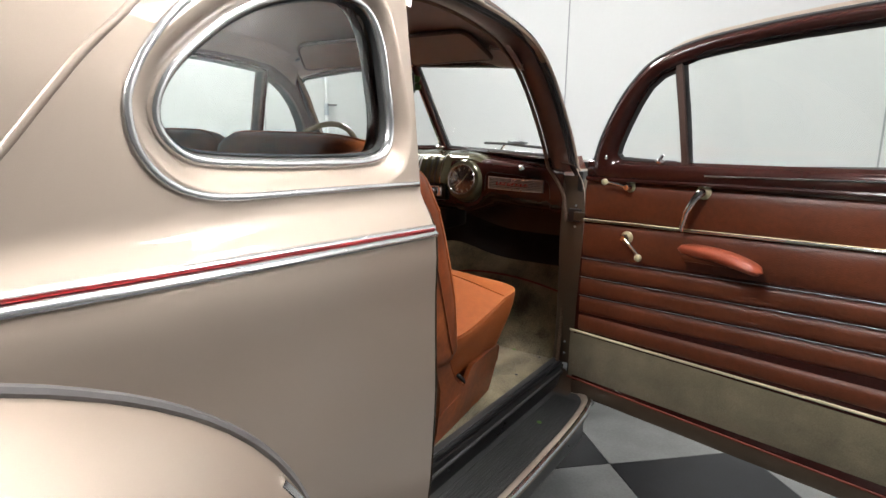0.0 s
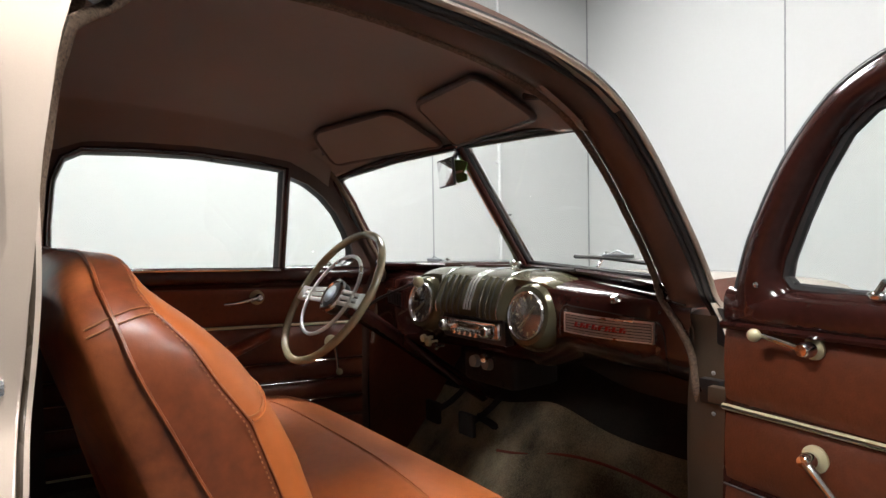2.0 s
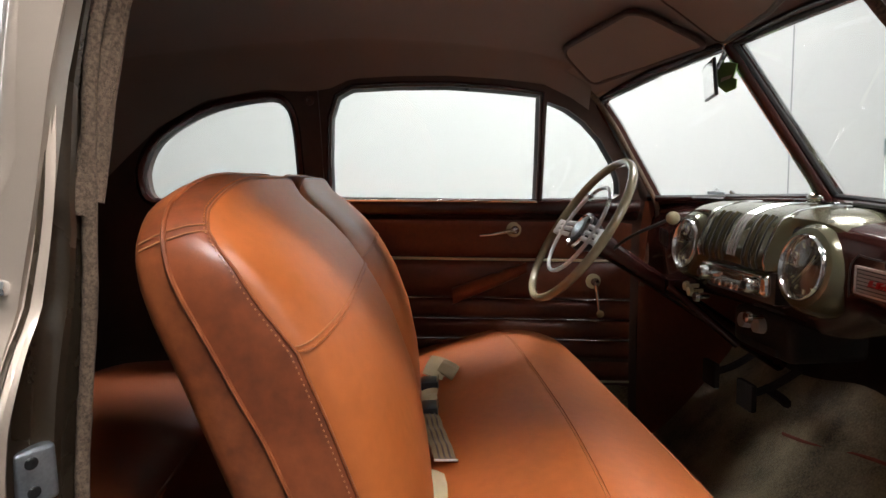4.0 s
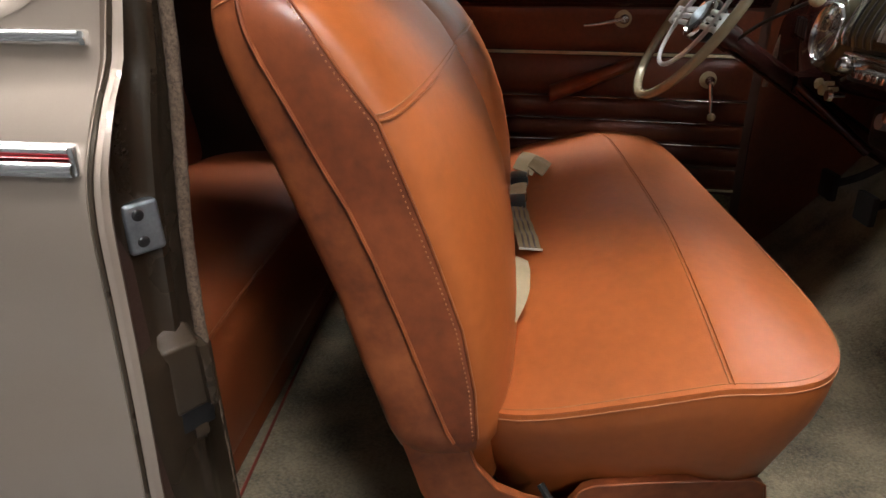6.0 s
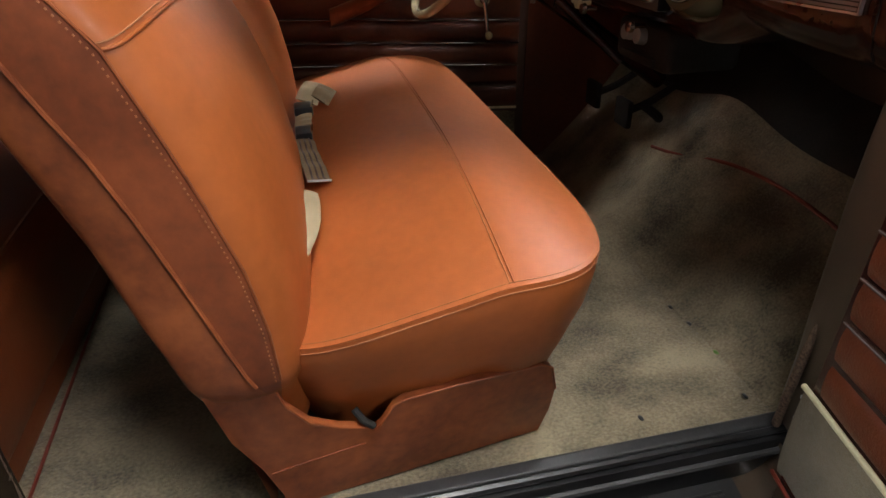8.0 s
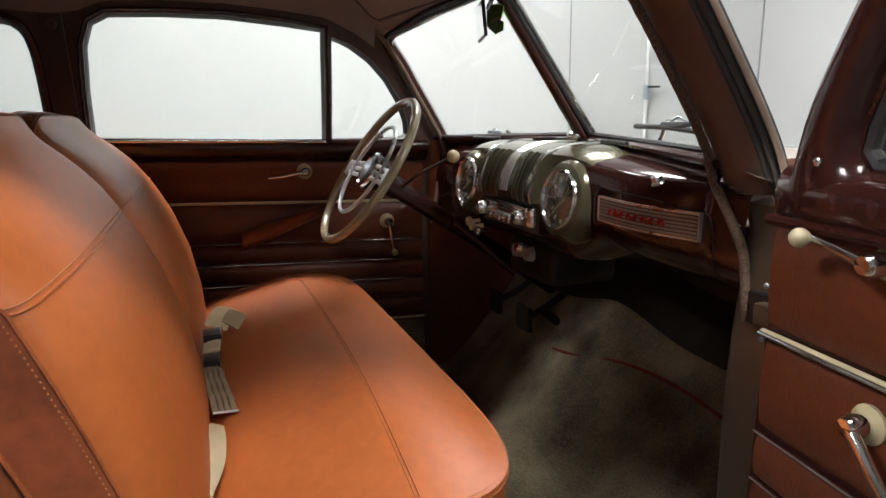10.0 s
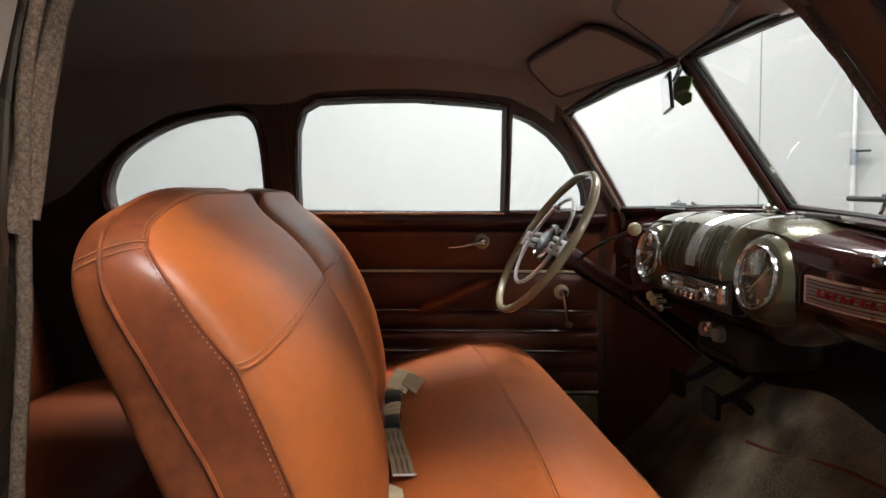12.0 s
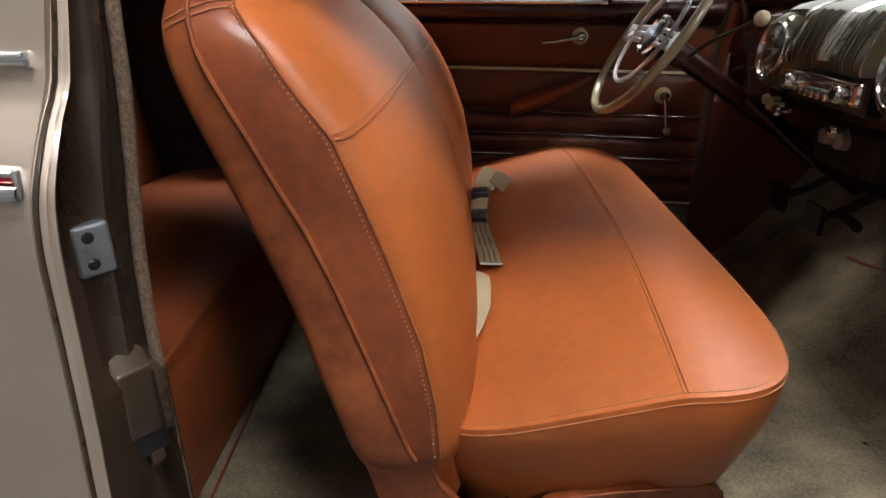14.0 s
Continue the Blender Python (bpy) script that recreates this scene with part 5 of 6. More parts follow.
def seat_back(x0, x1, name, label, seat):
    b = Back(x0, x1)
    o = b.outer
    n = len(b.line)
    bm = bmesh.new()
    shares = [0.0, 0.16, 0.34, 0.5, 0.66, 0.84, 1.0]
    cols = []
    for k in range(n):
        q = b.share(k)
        fs = [q * a for a in shares] + [q + (1 - q) * a for a in shares[1:]]
        cols.append([bm.verts.new(b.strip(k, f)) for f in fs])
    m = len(cols[0])
    for A, B in zip(cols, cols[1:]):
        for j in range(m - 1):
            f = bm.faces.new((A[j], B[j], B[j + 1], A[j + 1]))
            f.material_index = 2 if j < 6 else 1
    rs = [1 - (1 - i / 16) ** 1.8 for i in range(16, 0, -1)]
    for shape, edge, index in ((b.face, -1, 0), (b.rear, 0, 2)):
        prev = [c[edge] for c in cols]
        for r in rs[1:]:
            row = []
            for x, z in b.line:
                px, pz = b.mid[0] + (x - b.mid[0]) * r, b.mid[1] + (z - b.mid[1]) * r
                row.append(bm.verts.new(shape(px, pz, r)))
            for k in range(n - 1):
                bm.faces.new((prev[k], prev[k + 1], row[k + 1], row[k])).material_index = index
            bm.faces.new((prev[-1], prev[0], row[0], row[-1])).material_index = index
            prev = row
        cen = bm.verts.new(shape(b.mid[0], b.mid[1], 0.0))
        for k in range(n):
            bm.faces.new((prev[k], prev[(k + 1) % n], cen)).material_index = index
    bm.faces.new([cols[0][j] for j in range(m)] + [cols[-1][j] for j in range(m - 1, -1, -1)])
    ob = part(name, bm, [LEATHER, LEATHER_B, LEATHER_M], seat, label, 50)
    first = next(k for k, p in enumerate(b.line) if p[1] > 0.735)
    last = n - 22

    def along(f, lift, k0=first, k1=last, steps=4):
        pts = []
        for i in range((k1 - k0) * steps + 1):
            k = k0 + i / steps
            p = b.strip(k, f(k))
            side = b.strip(k, min(1.0, f(k))) - Vector((b.mid[0], p.y, 1.0))
            pts.append(p + side.normalized() * lift)
        return pts
    part("piping", tube(along(b.share, 0.0016), 0.0026, 6), LEATHER_M, ob)
    part("front_welt", tube(along(lambda k: 1.0, 0.0004), 0.0018, 6), LEATHER_M, ob)
    bs = bmesh.new()
    for f in (0.945,):
        pts = smooth(along(lambda k: f, 0.0012), 560)
        for i in range(0, 556, 3):
            tube([pts[i], pts[i + 1]], 0.0010, 4, bm=bs)
    tagged(part("stitching", bs, THREAD, ob), kind="stuff")
    top = next(k for k, p in enumerate(b.line) if p[1] > 1.262)
    for dz in (0.0, 1.0):
        pts = [b.strip(top + dz - 2.6 * (1 - i / 19), i / 19) + Vector((o * 0.0012, 0, 0.0008)) for i in range(20)]
        part("cross_seam", tube(pts, 0.0009, 5), THREAD, ob)
    for off in (0.0, 0.0055):
        pts = []
        for i in range(50):
            w = math.cos(math.pi * i / 49)
            w = o * math.copysign(abs(w) ** 0.7, w)
            x = 0.5 * (x0 + x1) + 0.5 * (x1 - x0) * w
            z = 1.141 + off + 0.019 * (1 - abs(w) ** 6)
            pts.append(b.face(x, z) + Vector((0, 0.0008, 0.0004)))
        part("arched_seam", tube(pts, 0.0018 if off == 0 else 0.0008, 6), LEATHER if off == 0 else THREAD, ob)
    return ob


def cushion_at(r, a, z):
    ca, sa = math.cos(a), math.sin(a)
    x = math.copysign(abs(ca) ** 0.30, ca)
    y = math.copysign(abs(sa) ** 0.42, sa)
    return Vector((0.014 + 0.634 * r * x, 0.636 + 0.260 * r * y, z))


def cushion_top(x, y):
    k, m = abs((x - 0.014) / 0.634), abs((y - 0.636) / 0.260)
    r = min(1.0, (k ** 6 + m ** 4.4) ** (1 / 5.0))
    return 0.834 + 0.075 * (1 - r ** 2.2) * (1 - 0.25 * k ** 2) + 0.225 * min(0.0, y - 0.715)


def front_seat():
    s = thing("front_seat", "saddle-brown leather bench seat with split backs", "seat")
    bm = bmesh.new()
    n = 112
    rings = []
    for i in range(1, 22):
        r = i / 21
        ring_ = []
        for k in range(n):
            p = cushion_at(r, 2 * math.pi * k / n, 0)
            ring_.append(bm.verts.new((p.x, p.y, cushion_top(p.x, p.y))))
        rings.append(ring_)
    for z, sh in ((0.828, 1.002), (0.820, 1.003), (0.79, 0.996), (0.75, 0.978), (0.70, 0.952), (0.65, 0.920), (0.60, 0.885), (0.56, 0.86)):
        ring_ = []
        for k in range(n):
            p = cushion_at(sh, 2 * math.pi * k / n, z)
            w = 0.006 * noise.noise((p.x * 9, p.y * 14, z * 7)) * (1 if z < 0.79 else 0)
            if z < 0.79:
                w -= 0.008 * math.exp(-((p.y - 0.66 - 0.5 * (0.74 - z)) / 0.022) ** 2) * (0.79 - z) / 0.09
            ring_.append(bm.verts.new((p.x + w, p.y + w, z + 0.225 * min(0.0, p.y - 0.715) * (z - 0.56) / 0.27)))
        rings.append(ring_)
    for A, B in zip(rings, rings[1:]):
        for k in range(n):
            bm.faces.new((A[k], A[(k + 1) % n], B[(k + 1) % n], B[k]))
    cap(bm, (rings[0], rings[-1][::-1]))
    c = part("cushion", bm, LEATHER, s, "smooth saddle leather seat cushion", 60)
    for r, dz, rad, m in ((1.000, 0.0004, 0.0014, LEATHER), (0.990, 0.0, 0.0007, THREAD), (1.004, -0.006, 0.0007, THREAD)):
        pts = []
        for k in range(160):
            p = cushion_at(r, 2 * math.pi * k / 160, 0)
            pts.append(Vector((p.x, p.y, (cushion_top(p.x, p.y) if r < 1 else 0.832 + 0.225 * min(0.0, p.y - 0.715)) + dz + 0.0006)))
        part("edge_seam", tube(pts, rad, 6, True), m, c)
    for y, rad, m in ((0.722, 0.0012, LEATHER), (0.7165, 0.0007, THREAD)):
        pts = []
        for k in range(70):
            x = -0.60 + 1.243 * k / 69
            pts.append((x, y, cushion_top(x, y) + 0.001))
        part("cross_seam", tube(pts, rad, 6), m, c)
    seat_back(0.018, 0.652, "passenger_back", "rounded saddle leather seat back", s)
    seat_back(-0.632, 0.006, "driver_back", "rounded saddle leather seat back", s)
    # side valance with its notch
    VAL = [(0.395, 0.466), (0.400, 0.50), (0.383, 0.58), (0.357, 0.66), (0.336, 0.738), (0.36, 0.742), (0.405, 0.742), (0.418, 0.726), (0.427, 0.698), (0.453, 0.659), (0.491, 0.630), (0.526, 0.613), (0.537, 0.600), (0.549, 0.613), (0.566, 0.646), (0.58, 0.653), (0.657, 0.653), (0.735, 0.650), (0.790, 0.647), (0.811, 0.632), (0.826, 0.575), (0.824, 0.52), (0.812, 0.466)]
    for sgn in (1, -1):
        def lay(a, b, d):
            d = d * min(1.0, max(0.04, (0.742 - b) / 0.06)) - 0.010 * min(1.0, max(0.0, (b - 0.66) / 0.07)) if a < 0.43 else d
            return (sgn * (0.633 - 0.135 * (a - 0.5) + 0.213 * (b - 0.7) - 0.006 + d), a, b)
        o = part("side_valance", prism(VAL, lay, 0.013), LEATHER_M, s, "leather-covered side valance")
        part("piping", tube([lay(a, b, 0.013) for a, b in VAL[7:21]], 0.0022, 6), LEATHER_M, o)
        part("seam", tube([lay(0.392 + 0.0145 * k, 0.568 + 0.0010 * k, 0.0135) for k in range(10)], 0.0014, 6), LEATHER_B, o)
    part("latch_lever", tube([(0.606, 0.512, 0.640), (0.618, 0.522, 0.628), (0.616, 0.536, 0.612)], 0.0055, 8), MATBLACK, s, "grey metal latch lever")
    part("base", box(-0.53, 0.53, 0.42, 0.77, 0.465, 0.60, 0.02), BLACK, s)
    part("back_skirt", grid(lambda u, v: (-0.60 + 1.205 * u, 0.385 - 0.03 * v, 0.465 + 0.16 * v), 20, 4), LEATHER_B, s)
    for x in (-0.5, 0.53):
        part("foot", box(x - 0.02, x + 0.02, 0.72, 0.77, 0.461, 0.50, 0.005), BLACK, s)


front_seat()


def ribbon(pts, side, w, material, parent, name, label="", th=0.0022):
    """A strap along points, w wide (or w(share) wide); side is the way across it."""
    pts = smooth(pts, 24)
    s = Vector(side).normalized()
    bm = bmesh.new()
    rows = []
    for i, p in enumerate(pts):
        t = (pts[min(i + 1, 23)] - pts[max(i - 1, 0)]).normalized()
        q = (s - t * s.dot(t)).normalized()
        nn = t.cross(q)
        k = w(i / 23) if callable(w) else w
        wave = 0.0016 * math.sin(i * 0.9)
        rows.append([bm.verts.new(p + q * a + nn * (b + wave)) for a, b in ((-k / 2, 0), (-k / 6, th), (k / 6, th), (k / 2, 0), (k / 6, -th), (-k / 6, -th))])
    for A, B in zip(rows, rows[1:]):
        for k in range(6):
            bm.faces.new((A[k], A[(k + 1) % 6], B[(k + 1) % 6], B[k]))
    cap(bm, (rows[0], rows[-1][::-1]))
    return part(name, bm, material, parent, label)


def seat_belts():
    b = thing("seat_belt", "tan lap belt tucked between the seat back and cushion", "seat belt", group="seat belts")
    ribbon([(0.545, 0.463, 0.834), (0.48, 0.476, 0.842), (0.41, 0.484, 0.848), (0.335, 0.484, 0.852)], (0.1, 1, -0.35), lambda t: 0.004 + 0.034 * math.sin(min(1.0, 0.1 + t * 1.25) * math.pi / 2) ** 1.2, WEBLIGHT, b, "strap", "cream belt end")
    st = ribbon([(0.302, 0.506, 0.852), (0.24, 0.500, 0.856), (0.18, 0.493, 0.858), (0.115, 0.489, 0.858)], (0.2, 1, -0.1), 0.037, WEBBING, b, "strap", "striped tan belt webbing")
    for off in (-0.009, 0.0, 0.009):
        ribbon([(0.303, 0.506 + off, 0.8548), (0.24, 0.500 + off, 0.8588), (0.18, 0.493 + off, 0.8608), (0.115, 0.489 + off, 0.8608)], (0.2, 1, -0.1), 0.0035, LINER, st, "stripe", "", 0.0005)
    part("tip", rod((0.305, 0.487, 0.854), (0.304, 0.526, 0.851), 0.0022, 8), PLATED, b, "bright metal belt tip")
    part("buckle", box(0.060, 0.112, 0.474, 0.506, 0.848, 0.868, 0.006), BLACK, b, "black buckle")
    part("buckle_edge", rod((0.108, 0.505, 0.868), (0.066, 0.507, 0.868), 0.0025, 8), CHROME, b)
    c = thing("seat_belt", "tan lap belt with a folded end and black buckle", "seat belt", group="seat belts")
    ribbon([(0.062, 0.490, 0.866), (0.035, 0.493, 0.872), (0.005, 0.494, 0.870)], (0.3, 1, 0.2), 0.034, WEBLIGHT, c, "strap", "tan belt webbing")
    part("buckle", box(-0.045, 0.004, 0.476, 0.514, 0.862, 0.884, 0.007), BLACK, c, "black buckle")
    part("buckle_edge", rod((-0.002, 0.512, 0.884), (-0.040, 0.515, 0.884), 0.0028, 8), CHROME, c)
    ribbon([(-0.04, 0.502, 0.882), (-0.09, 0.520, 0.898), (-0.14, 0.530, 0.892), (-0.18, 0.522, 0.878)], (0.1, 1, -0.3), 0.046, WEBLIGHT, c, "strap_end", "folded tan belt end")
    ribbon([(-0.05, 0.530, 0.880), (-0.075, 0.545, 0.893), (-0.12, 0.552, 0.886), (-0.15, 0.545, 0.872)], (0.0, 1, -0.5), 0.040, WEBBING, c, "fold")


seat_belts()


# ---- rear seat ----
def rear_seat():
    s = thing("rear_bench", "brown leather rear bench seat in shade", "seat")

    def cush(u, v):
        a = 2 * math.pi * v
        ca, sa = math.cos(a), math.sin(a)
        y = -0.26 + 0.27 * math.copysign(abs(ca) ** 0.4, ca)
        z = 0.63 + 0.165 * math.copysign(abs(sa) ** 0.45, sa)
        e = 1 - 0.06 * abs(2 * u - 1) ** 8
        if ca > 0 and z < 0.72:
            y -= 0.12 * (0.72 - z)
        return (-0.60 + 1.2 * u, -0.232 + (y + 0.26) * e, z * e + 0.63 * (1 - e) + 0.02 * math.sin(math.pi * u))
    bm = grid(cush, 30, 36, close_v=True)
    part("cushion", bm, SHADEHIDE, s)
    part("front_seam", tube([(-0.58 + 1.16 * k / 30, 0.026, 0.780 + 0.02 * math.sin(math.pi * (0.02 + 0.96 * k / 30))) for k in range(31)], 0.004, 6), SHADEHIDE, s)
    part("skirt", box(-0.59, 0.59, -0.12, -0.006, 0.462, 0.60, 0.015), SHADEHIDE, s)

    def back(u, v):
        a = 2 * math.pi * v
        ca, sa = math.cos(a), math.sin(a)
        y = 0.075 * math.copysign(abs(ca) ** 0.5, ca)
        z = 1.03 + 0.28 * math.copysign(abs(sa) ** 0.42, sa)
        e = 1 - 0.25 * abs(2 * u - 1) ** 6
        return (-0.60 + 1.2 * u, -0.53 + y * e - 0.125 * (z - 0.75), 0.75 + (z - 0.75) * (1 - 0.12 * abs(2 * u - 1) ** 5))
    part("backrest", grid(back, 30, 36, close_v=True), SHADEHIDE, s)
    part("back_seam", tube([(-0.56 + 1.12 * k / 30, -0.527, 1.20) for k in range(31)], 0.004, 6), SHADEHIDE, s)
    part("package_shelf", box(-0.66, 0.66, -1.35, -0.66, 1.19, 1.21, 0.004), LINER, car)
    part("rear_bulkhead", box(-0.66, 0.66, -0.75, -0.72, 0.42, 1.19, 0.0), BLACK, car)


rear_seat()


# ---- sun visors, mirror, strap ----
def visor(pts, label):
    v = thing("sun_visor", label, "sun visor", group="sun visors")
    loop = []
    m = len(pts)
    for i in range(m):
        p, a, b = Vector(pts[i]), Vector(pts[i - 1]), Vector(pts[(i + 1) % m])
        for t in np.linspace(0, 1, 6):
            pa, pb = p + (a - p).normalized() * 0.035, p + (b - p).normalized() * 0.035
            loop.append((pa.lerp(p, t)).lerp(p.lerp(pb, t), t))

    def lay(a, b, d):
        return (a, b, min(roof(a, b, 0.024) - 0.006, 1.574 - 0.16 * a * a + 0.55 * (header_y(a) - 0.02 - b)) - d)
    bm = bmesh.new()
    o = [(p.x, p.y) for p in loop]
    cx, cy = sum(a for a, _ in o) / len(o), sum(b for _, b in o) / len(o)
    nr = 8
    for d in (0.0, 0.012):
        rows = [[bm.verts.new(lay(cx + (a - cx) * k / nr, cy + (b - cy) * k / nr, d)) for a, b in o] for k in range(1, nr + 1)]
        cen = bm.verts.new(lay(cx, cy, d))
        for i in range(len(o)):
            bm.faces.new((cen, rows[0][i], rows[0][(i + 1) % len(o)]))
            for A, B in zip(rows, rows[1:]):
                bm.faces.new((A[i], A[(i + 1) % len(o)], B[(i + 1) % len(o)], B[i]))
    bmesh.ops.remove_doubles(bm, verts=bm.verts[:], dist=0.0001)
    part("board", bm, VISOR, v)
    part("binding", tube([lay(a, b, 0.006) for a, b in o], 0.0075, 8, True), LINER, v, "dark bound edge")
    return v


visor([(0.008, 1.115), (0.055, 0.955), (0.39, 0.878), (0.437, 0.990), (0.25, 1.065)], "brown cloth sun visor folded up")
visor([(-0.030, 1.105), (-0.050, 0.95), (-0.39, 0.885), (-0.455, 0.99), (-0.25, 1.065)], "brown cloth sun visor folded up")
for s in (1, -1):
    k = thing("visor_bracket", "dark visor pivot at the door pillar", "bracket")
    part("arm", tube([(s * 0.44, 0.95, 1.605), (s * 0.49, 0.965, 1.598), (s * 0.515, 0.955, 1.592)], 0.008, 8), BLACK, k)


def mirror():
    m = thing("rear_view_mirror", "small rear-view mirror on a stalk with a green tag", "mirror")
    M = pose(-0.030, 1.108, 1.506, 5, 0, -18)
    b = box(-0.064, 0.064, -0.003, 0.004, -0.038, 0.038, 0.003, 3)
    bmesh.ops.transform(b, matrix=M, verts=b.verts[:])
    h = part("housing", b, BLACK, m)
    g = box(-0.060, 0.060, -0.0042, -0.0028, -0.034, 0.034, 0.0)
    bmesh.ops.transform(g, matrix=M, verts=g.verts[:])
    part("mirror_glass", g, MIRROR, h, "mirror glass")
    part("stalk", tube([(-0.025, 1.122, 1.53), (-0.012, 1.13, 1.56), (0.0, 1.125, 1.58)], 0.006, 8), CHROME, m)
    card = [(-0.055, 1.500), (-0.012, 1.478), (0.026, 1.482), (0.028, 1.499), (0.012, 1.504), (0.021, 1.514), (0.028, 1.530), (-0.005, 1.540), (-0.055, 1.545)]
    t = part("tag", prism(card, lambda a, b, d: (a, 1.134 + d, b), 0.002), GREEN, m, "green paper tag")
    part("tag_band", prism([(-0.032, 1.503), (0.006, 1.505), (0.010, 1.511), (-0.030, 1.511)], lambda a, b, d: (a, 1.1325 + d, b), 0.001), CREAM, t, "cream paper strip")


mirror()


def strap():
    s = thing("assist_strap", "pleated fuzzy brown assist strap at the rear post", "strap")
    for k in range(3):
        d = 0.092 + 0.007 * k
        pts = []
        for i in range(24):
            z = 1.62 - 0.335 * i / 23 + 0.006 * k
            y = rear_post_y(z) - 0.006 + 0.005 * math.sin(9 * z + k)
            pts.append((skin(y, z) - d, y, z))
        part("pleat", tube(pts, 0.0095, 8), FUZZ, s)


strap()


# ---- the open passenger door ----
DOOR_TURN = -11.0
door = thing("passenger_door", "wide open passenger door with ribbed brown leather panel", "door", (0.690, 1.165, 0.0), DOOR_TURN)


def passenger_door():
    def lay(u, z, h=0.0):
        return (u, -h, z)
    OUT = [(0.020, 0.43), (0.018, 0.6), (0.032, 1.0), (0.040, 1.165), (0.060, 1.23), (0.088, 1.32), (0.145, 1.435), (0.205, 1.515), (0.255, 1.557), (0.33, 1.588), (0.42, 1.611), (0.57, 1.634), (0.71, 1.650), (0.88, 1.664), (1.0, 1.662), (1.07, 1.63), (1.10, 1.56), (1.115, 1.4), (1.12, 1.2), (1.12, 0.9), (1.10, 0.6), (1.08, 0.38), (1.05, 0.366), (0.10, 0.368), (0.04, 0.385)]
    VENT = [(0.144, 1.262), (0.149, 1.290), (0.174, 1.354), (0.206, 1.422), (0.242, 1.480), (0.28, 1.512), (0.324, 1.528), (0.347, 1.395), (0.371, 1.240), (0.25, 1.240), (0.160, 1.244)]
    WIN = [(0.388, 1.226), (0.364, 1.40), (0.338, 1.554), (0.50, 1.582), (0.645, 1.600), (0.86, 1.618), (0.98, 1.622), (1.03, 1.605), (1.05, 1.55), (1.06, 1.42), (1.062, 1.258), (0.9, 1.252), (0.65, 1.240)]
    cutters = [prism(o, lambda a, b, d: (a, -0.2 + d, b), 0.5) for o in (VENT, WIN)]
    sh = cut(prism(OUT, lambda a, b, d: (a, 0.002 + d, b), 0.032), cutters)
    part("shell", sh, MAROON, door, "dark maroon inner door frame")
    # painted outer skin
    sk = cut(prism([(a, b + 0.016 * min(1.0, max(0.0, (a - 0.15) / 0.15))) if b > 1.45 else (a, b) for a, b in grown(OUT, 0.006)], lambda a, b, d: (a, 0.036 + d - 0.06 * max(0.0, b - 1.22) ** 1.5, b), 0.014), [prism(grown(o, 0.014), lambda a, b, d: (a, -0.2 + d, b), 0.5) for o in (VENT, WIN)])
    part("outer_skin", sk, PAINT, door, "champagne outer skin")
    # rounded garnish frame round the windows
    outer = smooth([(a, 0, b) for a, b in ((0.044, 1.178), (0.064, 1.235), (0.090, 1.32), (0.147, 1.435), (0.207, 1.514), (0.257, 1.555), (0.33, 1.586), (0.42, 1.609), (0.57, 1.632), (0.71, 1.648), (0.88, 1.662), (1.0, 1.660), (1.07, 1.628), (1.098, 1.56), (1.113, 1.4), (1.118, 1.2))], 90)
    inner = smooth([(a, 0, b) for a, b in ((0.205, 1.234), (0.168, 1.240), (0.148, 1.256), (0.146, 1.284), (0.156, 1.32), (0.174, 1.360), (0.210, 1.430), (0.244, 1.478), (0.282, 1.510), (0.335, 1.532), (0.42, 1.562), (0.50, 1.579), (0.645, 1.598), (0.86, 1.616), (0.98, 1.623), (1.028, 1.603), (1.048, 1.55), (1.058, 1.42), (1.060, 1.25))], 90)
    RISE = [(0.0, -0.006), (0.03, 0.010), (0.14, 0.020), (0.34, 0.025), (0.58, 0.024), (0.80, 0.016), (0.93, 0.004), (1.0, -0.012)]

    def moulding(a, b):
        k = round(a * 89)
        s, h = RISE[round(b * 7)]
        p = outer[k].lerp(inner[k], s)
        return (p.x, -h, p.z)
    part("frame_moulding", grid(moulding, 89, 7), MAROON, door, "wide glossy maroon frame moulding")
    c = outer
    part("frame_seal", tube([Vector(p) + Vector((-0.004, 0.004, 0.004)) for p in c], 0.007, 8), RUBBER, door)
    part("vent_post", prism([(0.369, 1.24), (0.389, 1.23), (0.340, 1.562), (0.322, 1.552)], lambda a, b, d: (a, -0.010 + d, b), 0.045), LINER, door)
    for o, nm in ((VENT, "vent_gasket"), (WIN, "window_gasket")):
        part(nm, tube([(a, 0.012, b) for a, b in poly(grown(o, -0.002), 4)], 0.009, 8, True), RUBBER, door)
    for o, nm in ((VENT, "vent_pane"), (WIN, "pane")):
        g = part(nm, prism(o, lambda a, b, d: (a, 0.020 + d, b), 0.004), GLASS, door, "clear window glass")
        g.visible_shadow = False
    # sill rail
    pillow("sill_rail", door, lay, 0.042, 1.10, 1.168, 1.240, MAROON, 0.027, "dark maroon sill rail", rise=0.018, nu=50)
    band("sill_ridge", door, lay, 0.046, 1.10, 1.176, 0.008, MAROON, "", 0.018, rise=0.020)
    part("sill_chrome", tube([(0.45 + 0.024 * k, -0.0285, 1.211 + 0.0009 * k) for k in range(27)], 0.003, 6), CHROME, door)
    part("frame_screw", ball((0.116, -0.024, 1.250), 0.0055, 1, 0.6, 1), CHROME, door)
    rise = 0.026
    pillow("upper_panel", door, lay, 0.036, 1.10, 1.036, 1.172, DOORHIDE, 0.010, "brown leather panel", rise=rise * 0.3)
    band("cream_strip", door, lay, 0.036, 1.10, 1.0285, 0.0055, CREAM, "cream and chrome strip", 0.006, rise=rise)
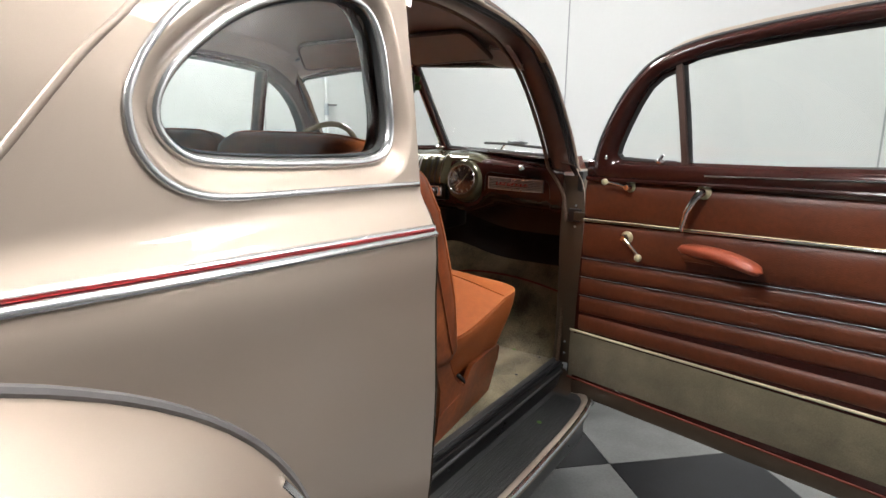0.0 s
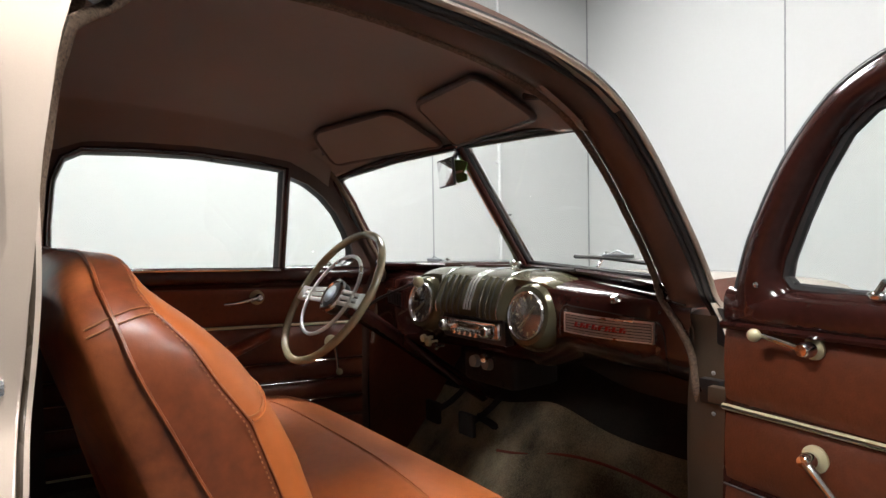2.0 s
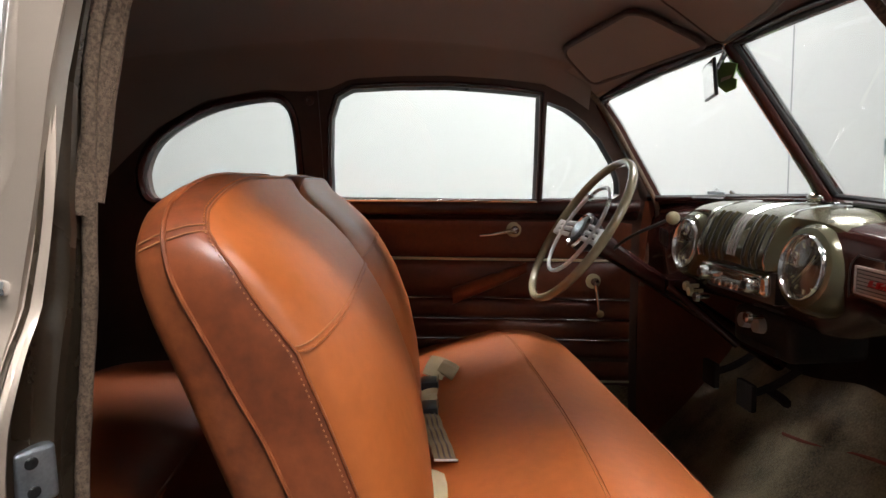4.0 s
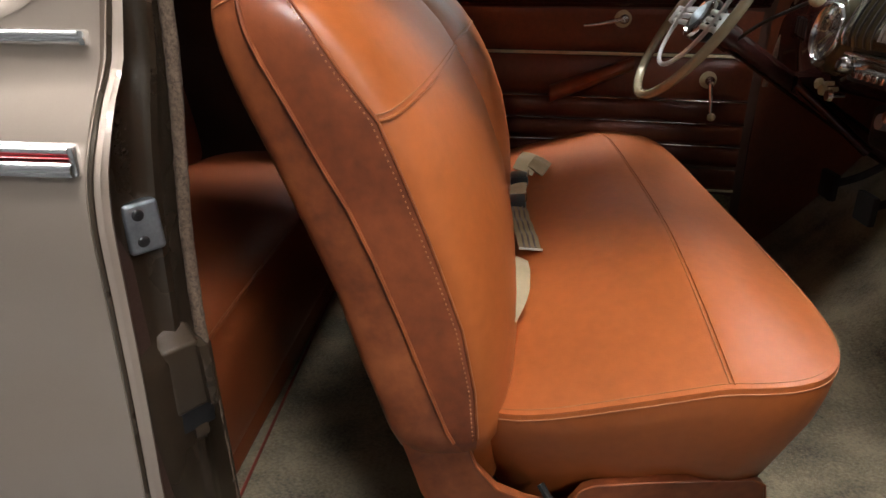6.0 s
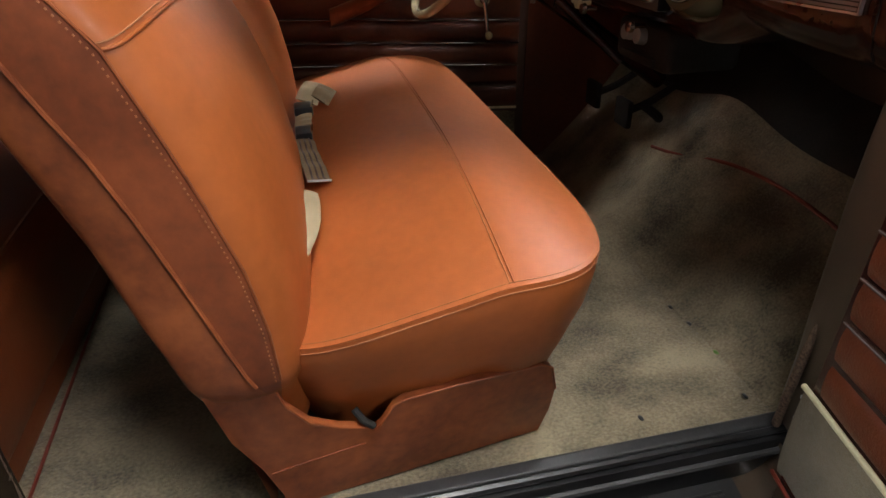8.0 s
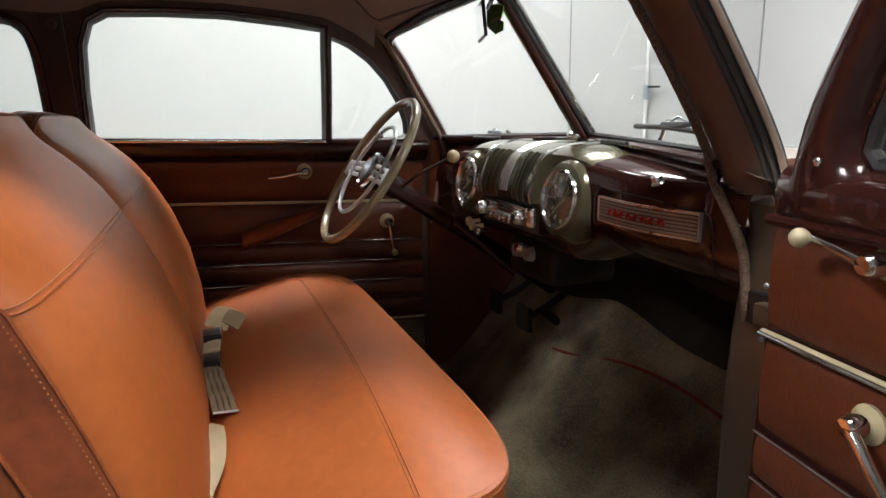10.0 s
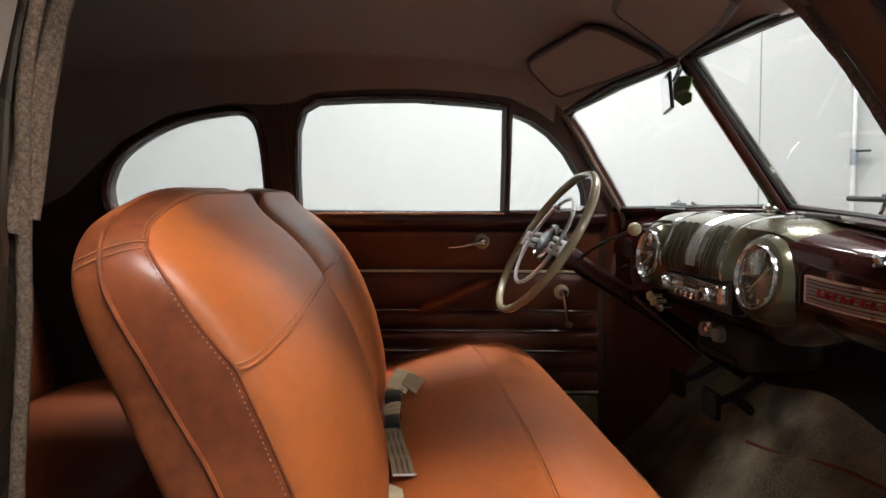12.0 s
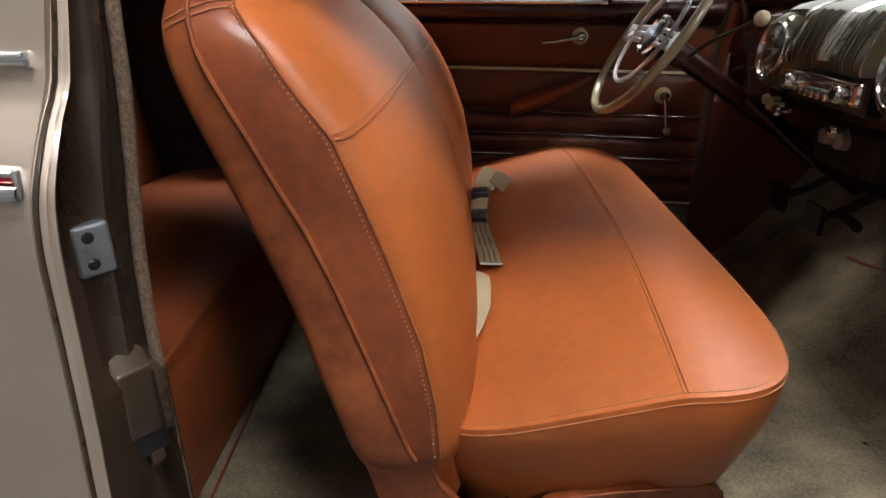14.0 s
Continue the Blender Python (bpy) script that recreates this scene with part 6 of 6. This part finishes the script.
    band("chrome_strip", door, lay, 0.036, 1.10, 1.0285, 0.0026, CHROME, "", 0.0115, rise=rise)
    pillow("middle_panel", door, lay, 0.036, 1.10, 0.896, 1.022, DOORHIDE, 0.009, rise=rise)
    for k in range(3):
        z = 0.890 - 0.0685 * k
        band("rib_strip", door, lay, 0.036, 1.10, z, 0.0024, LINER, "", 0.0035, rise=rise)
        band("rib_bead", door, lay, 0.036, 1.10, z + 0.0018, 0.0010, STEEL, "", 0.0058, rise=rise)
        pillow("rib", door, lay, 0.036, 1.10, z - 0.066, z - 0.002, DOORHIDE, 0.009, rise=rise)
    pillow("lower_panel", door, lay, 0.036, 1.10, 0.622, 0.684, DOORHIDE, 0.008, rise=0.0)
    band("carpet_strip", door, lay, 0.006, 1.10, 0.618, 0.0045, CREAM, "cream piping", 0.004, rise=-0.012)
    pillow("carpet_panel", door, lay, 0.004, 1.10, 0.436, 0.615, DOORCARPET, 0.006, "olive carpet kick panel", rise=-0.02)
    band("red_piping", door, lay, 0.004, 1.10, 0.434, 0.0035, REDPIPE, "dark red piping", 0.004, rise=-0.04)
    pillow("bottom_edge", door, lay, 0.02, 1.09, 0.372, 0.431, POST, 0.002, "tan painted lower edge", rise=-0.035)
    # handles
    out = (0, -1, 0)
    at = Vector((0.446, -0.008, 1.162))
    e = escutcheon("door_handle", door, at, out, 0.022)
    lever(e, at, out, [(0, 0, 0), (-0.012, -0.012, -0.02), (-0.032, -0.016, -0.06), (-0.045, -0.010, -0.105), (-0.046, -0.006, -0.122)], 0.013, 0.006)
    at = Vector((0.207, -0.008, 0.990))
    e = escutcheon("window_crank", door, at, out, 0.021)
    lever(e, at, out, [(0, 0, 0), (0.03, -0.004, -0.024), (0.064, -0.006, -0.054)], 0.008, 0.005, 0.0125)
    at = Vector((0.205, -0.008, 1.158))
    e = escutcheon("vent_crank", door, at, out, 0.017)
    lever(e, at, out, [(0, 0, 0), (-0.035, -0.004, 0.008), (-0.072, -0.004, 0.014)], 0.006, 0.004, 0.011)
    part("vent_latch", ball((0.300, -0.012, 1.246), 0.010, 1.7, 1, 0.9), CHROME, door, "chrome vent latch")
    part("vent_latch_arm", tube([(0.300, -0.018, 1.250), (0.313, -0.022, 1.268)], 0.005, 8), CHROME, door)

    def rest(u, v):
        a = 2 * math.pi * v
        x = 0.388 + 0.268 * u
        e_ = (1 - abs(2 * u - 1) ** 5) ** 0.5
        zc = 0.982 - 0.024 * u + 0.014 * math.sin(math.pi * u)
        yc = -0.028 - 0.045 * u
        return (x, yc - (0.020 + 0.028 * u) * e_ * math.cos(a), zc + 0.021 * e_ * math.sin(a))
    part("armrest", grid(rest, 22, 16, close_v=True), mat("red_brown_leather", (0.34, 0.075, 0.036), 0.42, 0.0, 0.12, 6.0, 60.0, 0.3, 350.0), door, "padded red-brown leather armrest")
    part("armrest_bracket", box(0.41, 0.59, -0.05, -0.004, 0.950, 0.975, 0.01), DOORHIDE, door)


passenger_door()


# ---- debris on the carpet ----
for x, y, z, m, lab in ((0.285, 1.215, 0.466, BLACK, "dark crumb of dirt on the carpet"), (0.346, 1.222, 0.465, BLACK, "dark crumb of dirt on the carpet"), (0.44, 1.222, 0.464, GREEN, "small green leaf scrap on the carpet"), (0.560, 1.200, 0.464, BLACK, "dark crumb of dirt on the carpet"), (0.564, 0.994, 0.464, BLACK, "dark crumb of dirt on the carpet")):
    tagged(finish("debris", ball((x, y, z), 0.005, 1.5, 0.9, 0.5, 8), m), lab, "debris")
tagged(finish("debris", ball((0.72, 0.86, 0.379), 0.008, 1.2, 0.9, 0.5, 8), GREEN), "small green leaf scrap on the running board", "debris")


# ---- hall floor ----
def hall_floor():
    sub = finish("ground", box(XL - 0.15, XR + 0.15, YB - 0.15, YF + 0.15, -0.12, -0.004, 0.0), GROUT)
    sub.matrix_basis = ROOM
    tagged(sub, "black and grey chequered tile floor", "floor", kind="structure")
    size, turn = TILE, pose(0.811, 1.389, 0, 0, 0, TILE_TURN)
    meshes = []
    for m in (TILE_D, TILE_L):
        b = box(0.001, size - 0.001, 0.001, size - 0.001, -0.006, 0.0, 0.0015, 1)
        me = bpy.data.meshes.new("tile")
        b.to_mesh(me)
        b.free()
        me.materials.append(m)
        meshes.append(me)
    inv = ROOM.inverted() @ turn
    for i in range(-16, 17):
        for j in range(-16, 17):
            c = inv @ Vector(((i + 0.5) * size, (j + 0.5) * size, 0))
            if XL + 0.1 < c.x < XR - 0.1 and YB + 0.1 < c.y < YF - 0.1 and (c - ROOM.inverted() @ Vector((0.9, 1, 0))).length < 4.6:
                t = new("tile", meshes[(i + j + 1) % 2])
                t.parent = sub
                t.matrix_parent_inverse = ROOM.inverted()
                t.matrix_basis = turn @ Matrix.Translation((i * size, j * size, 0))


TILE, TILE_TURN = 0.61, 44.0
hall_floor()
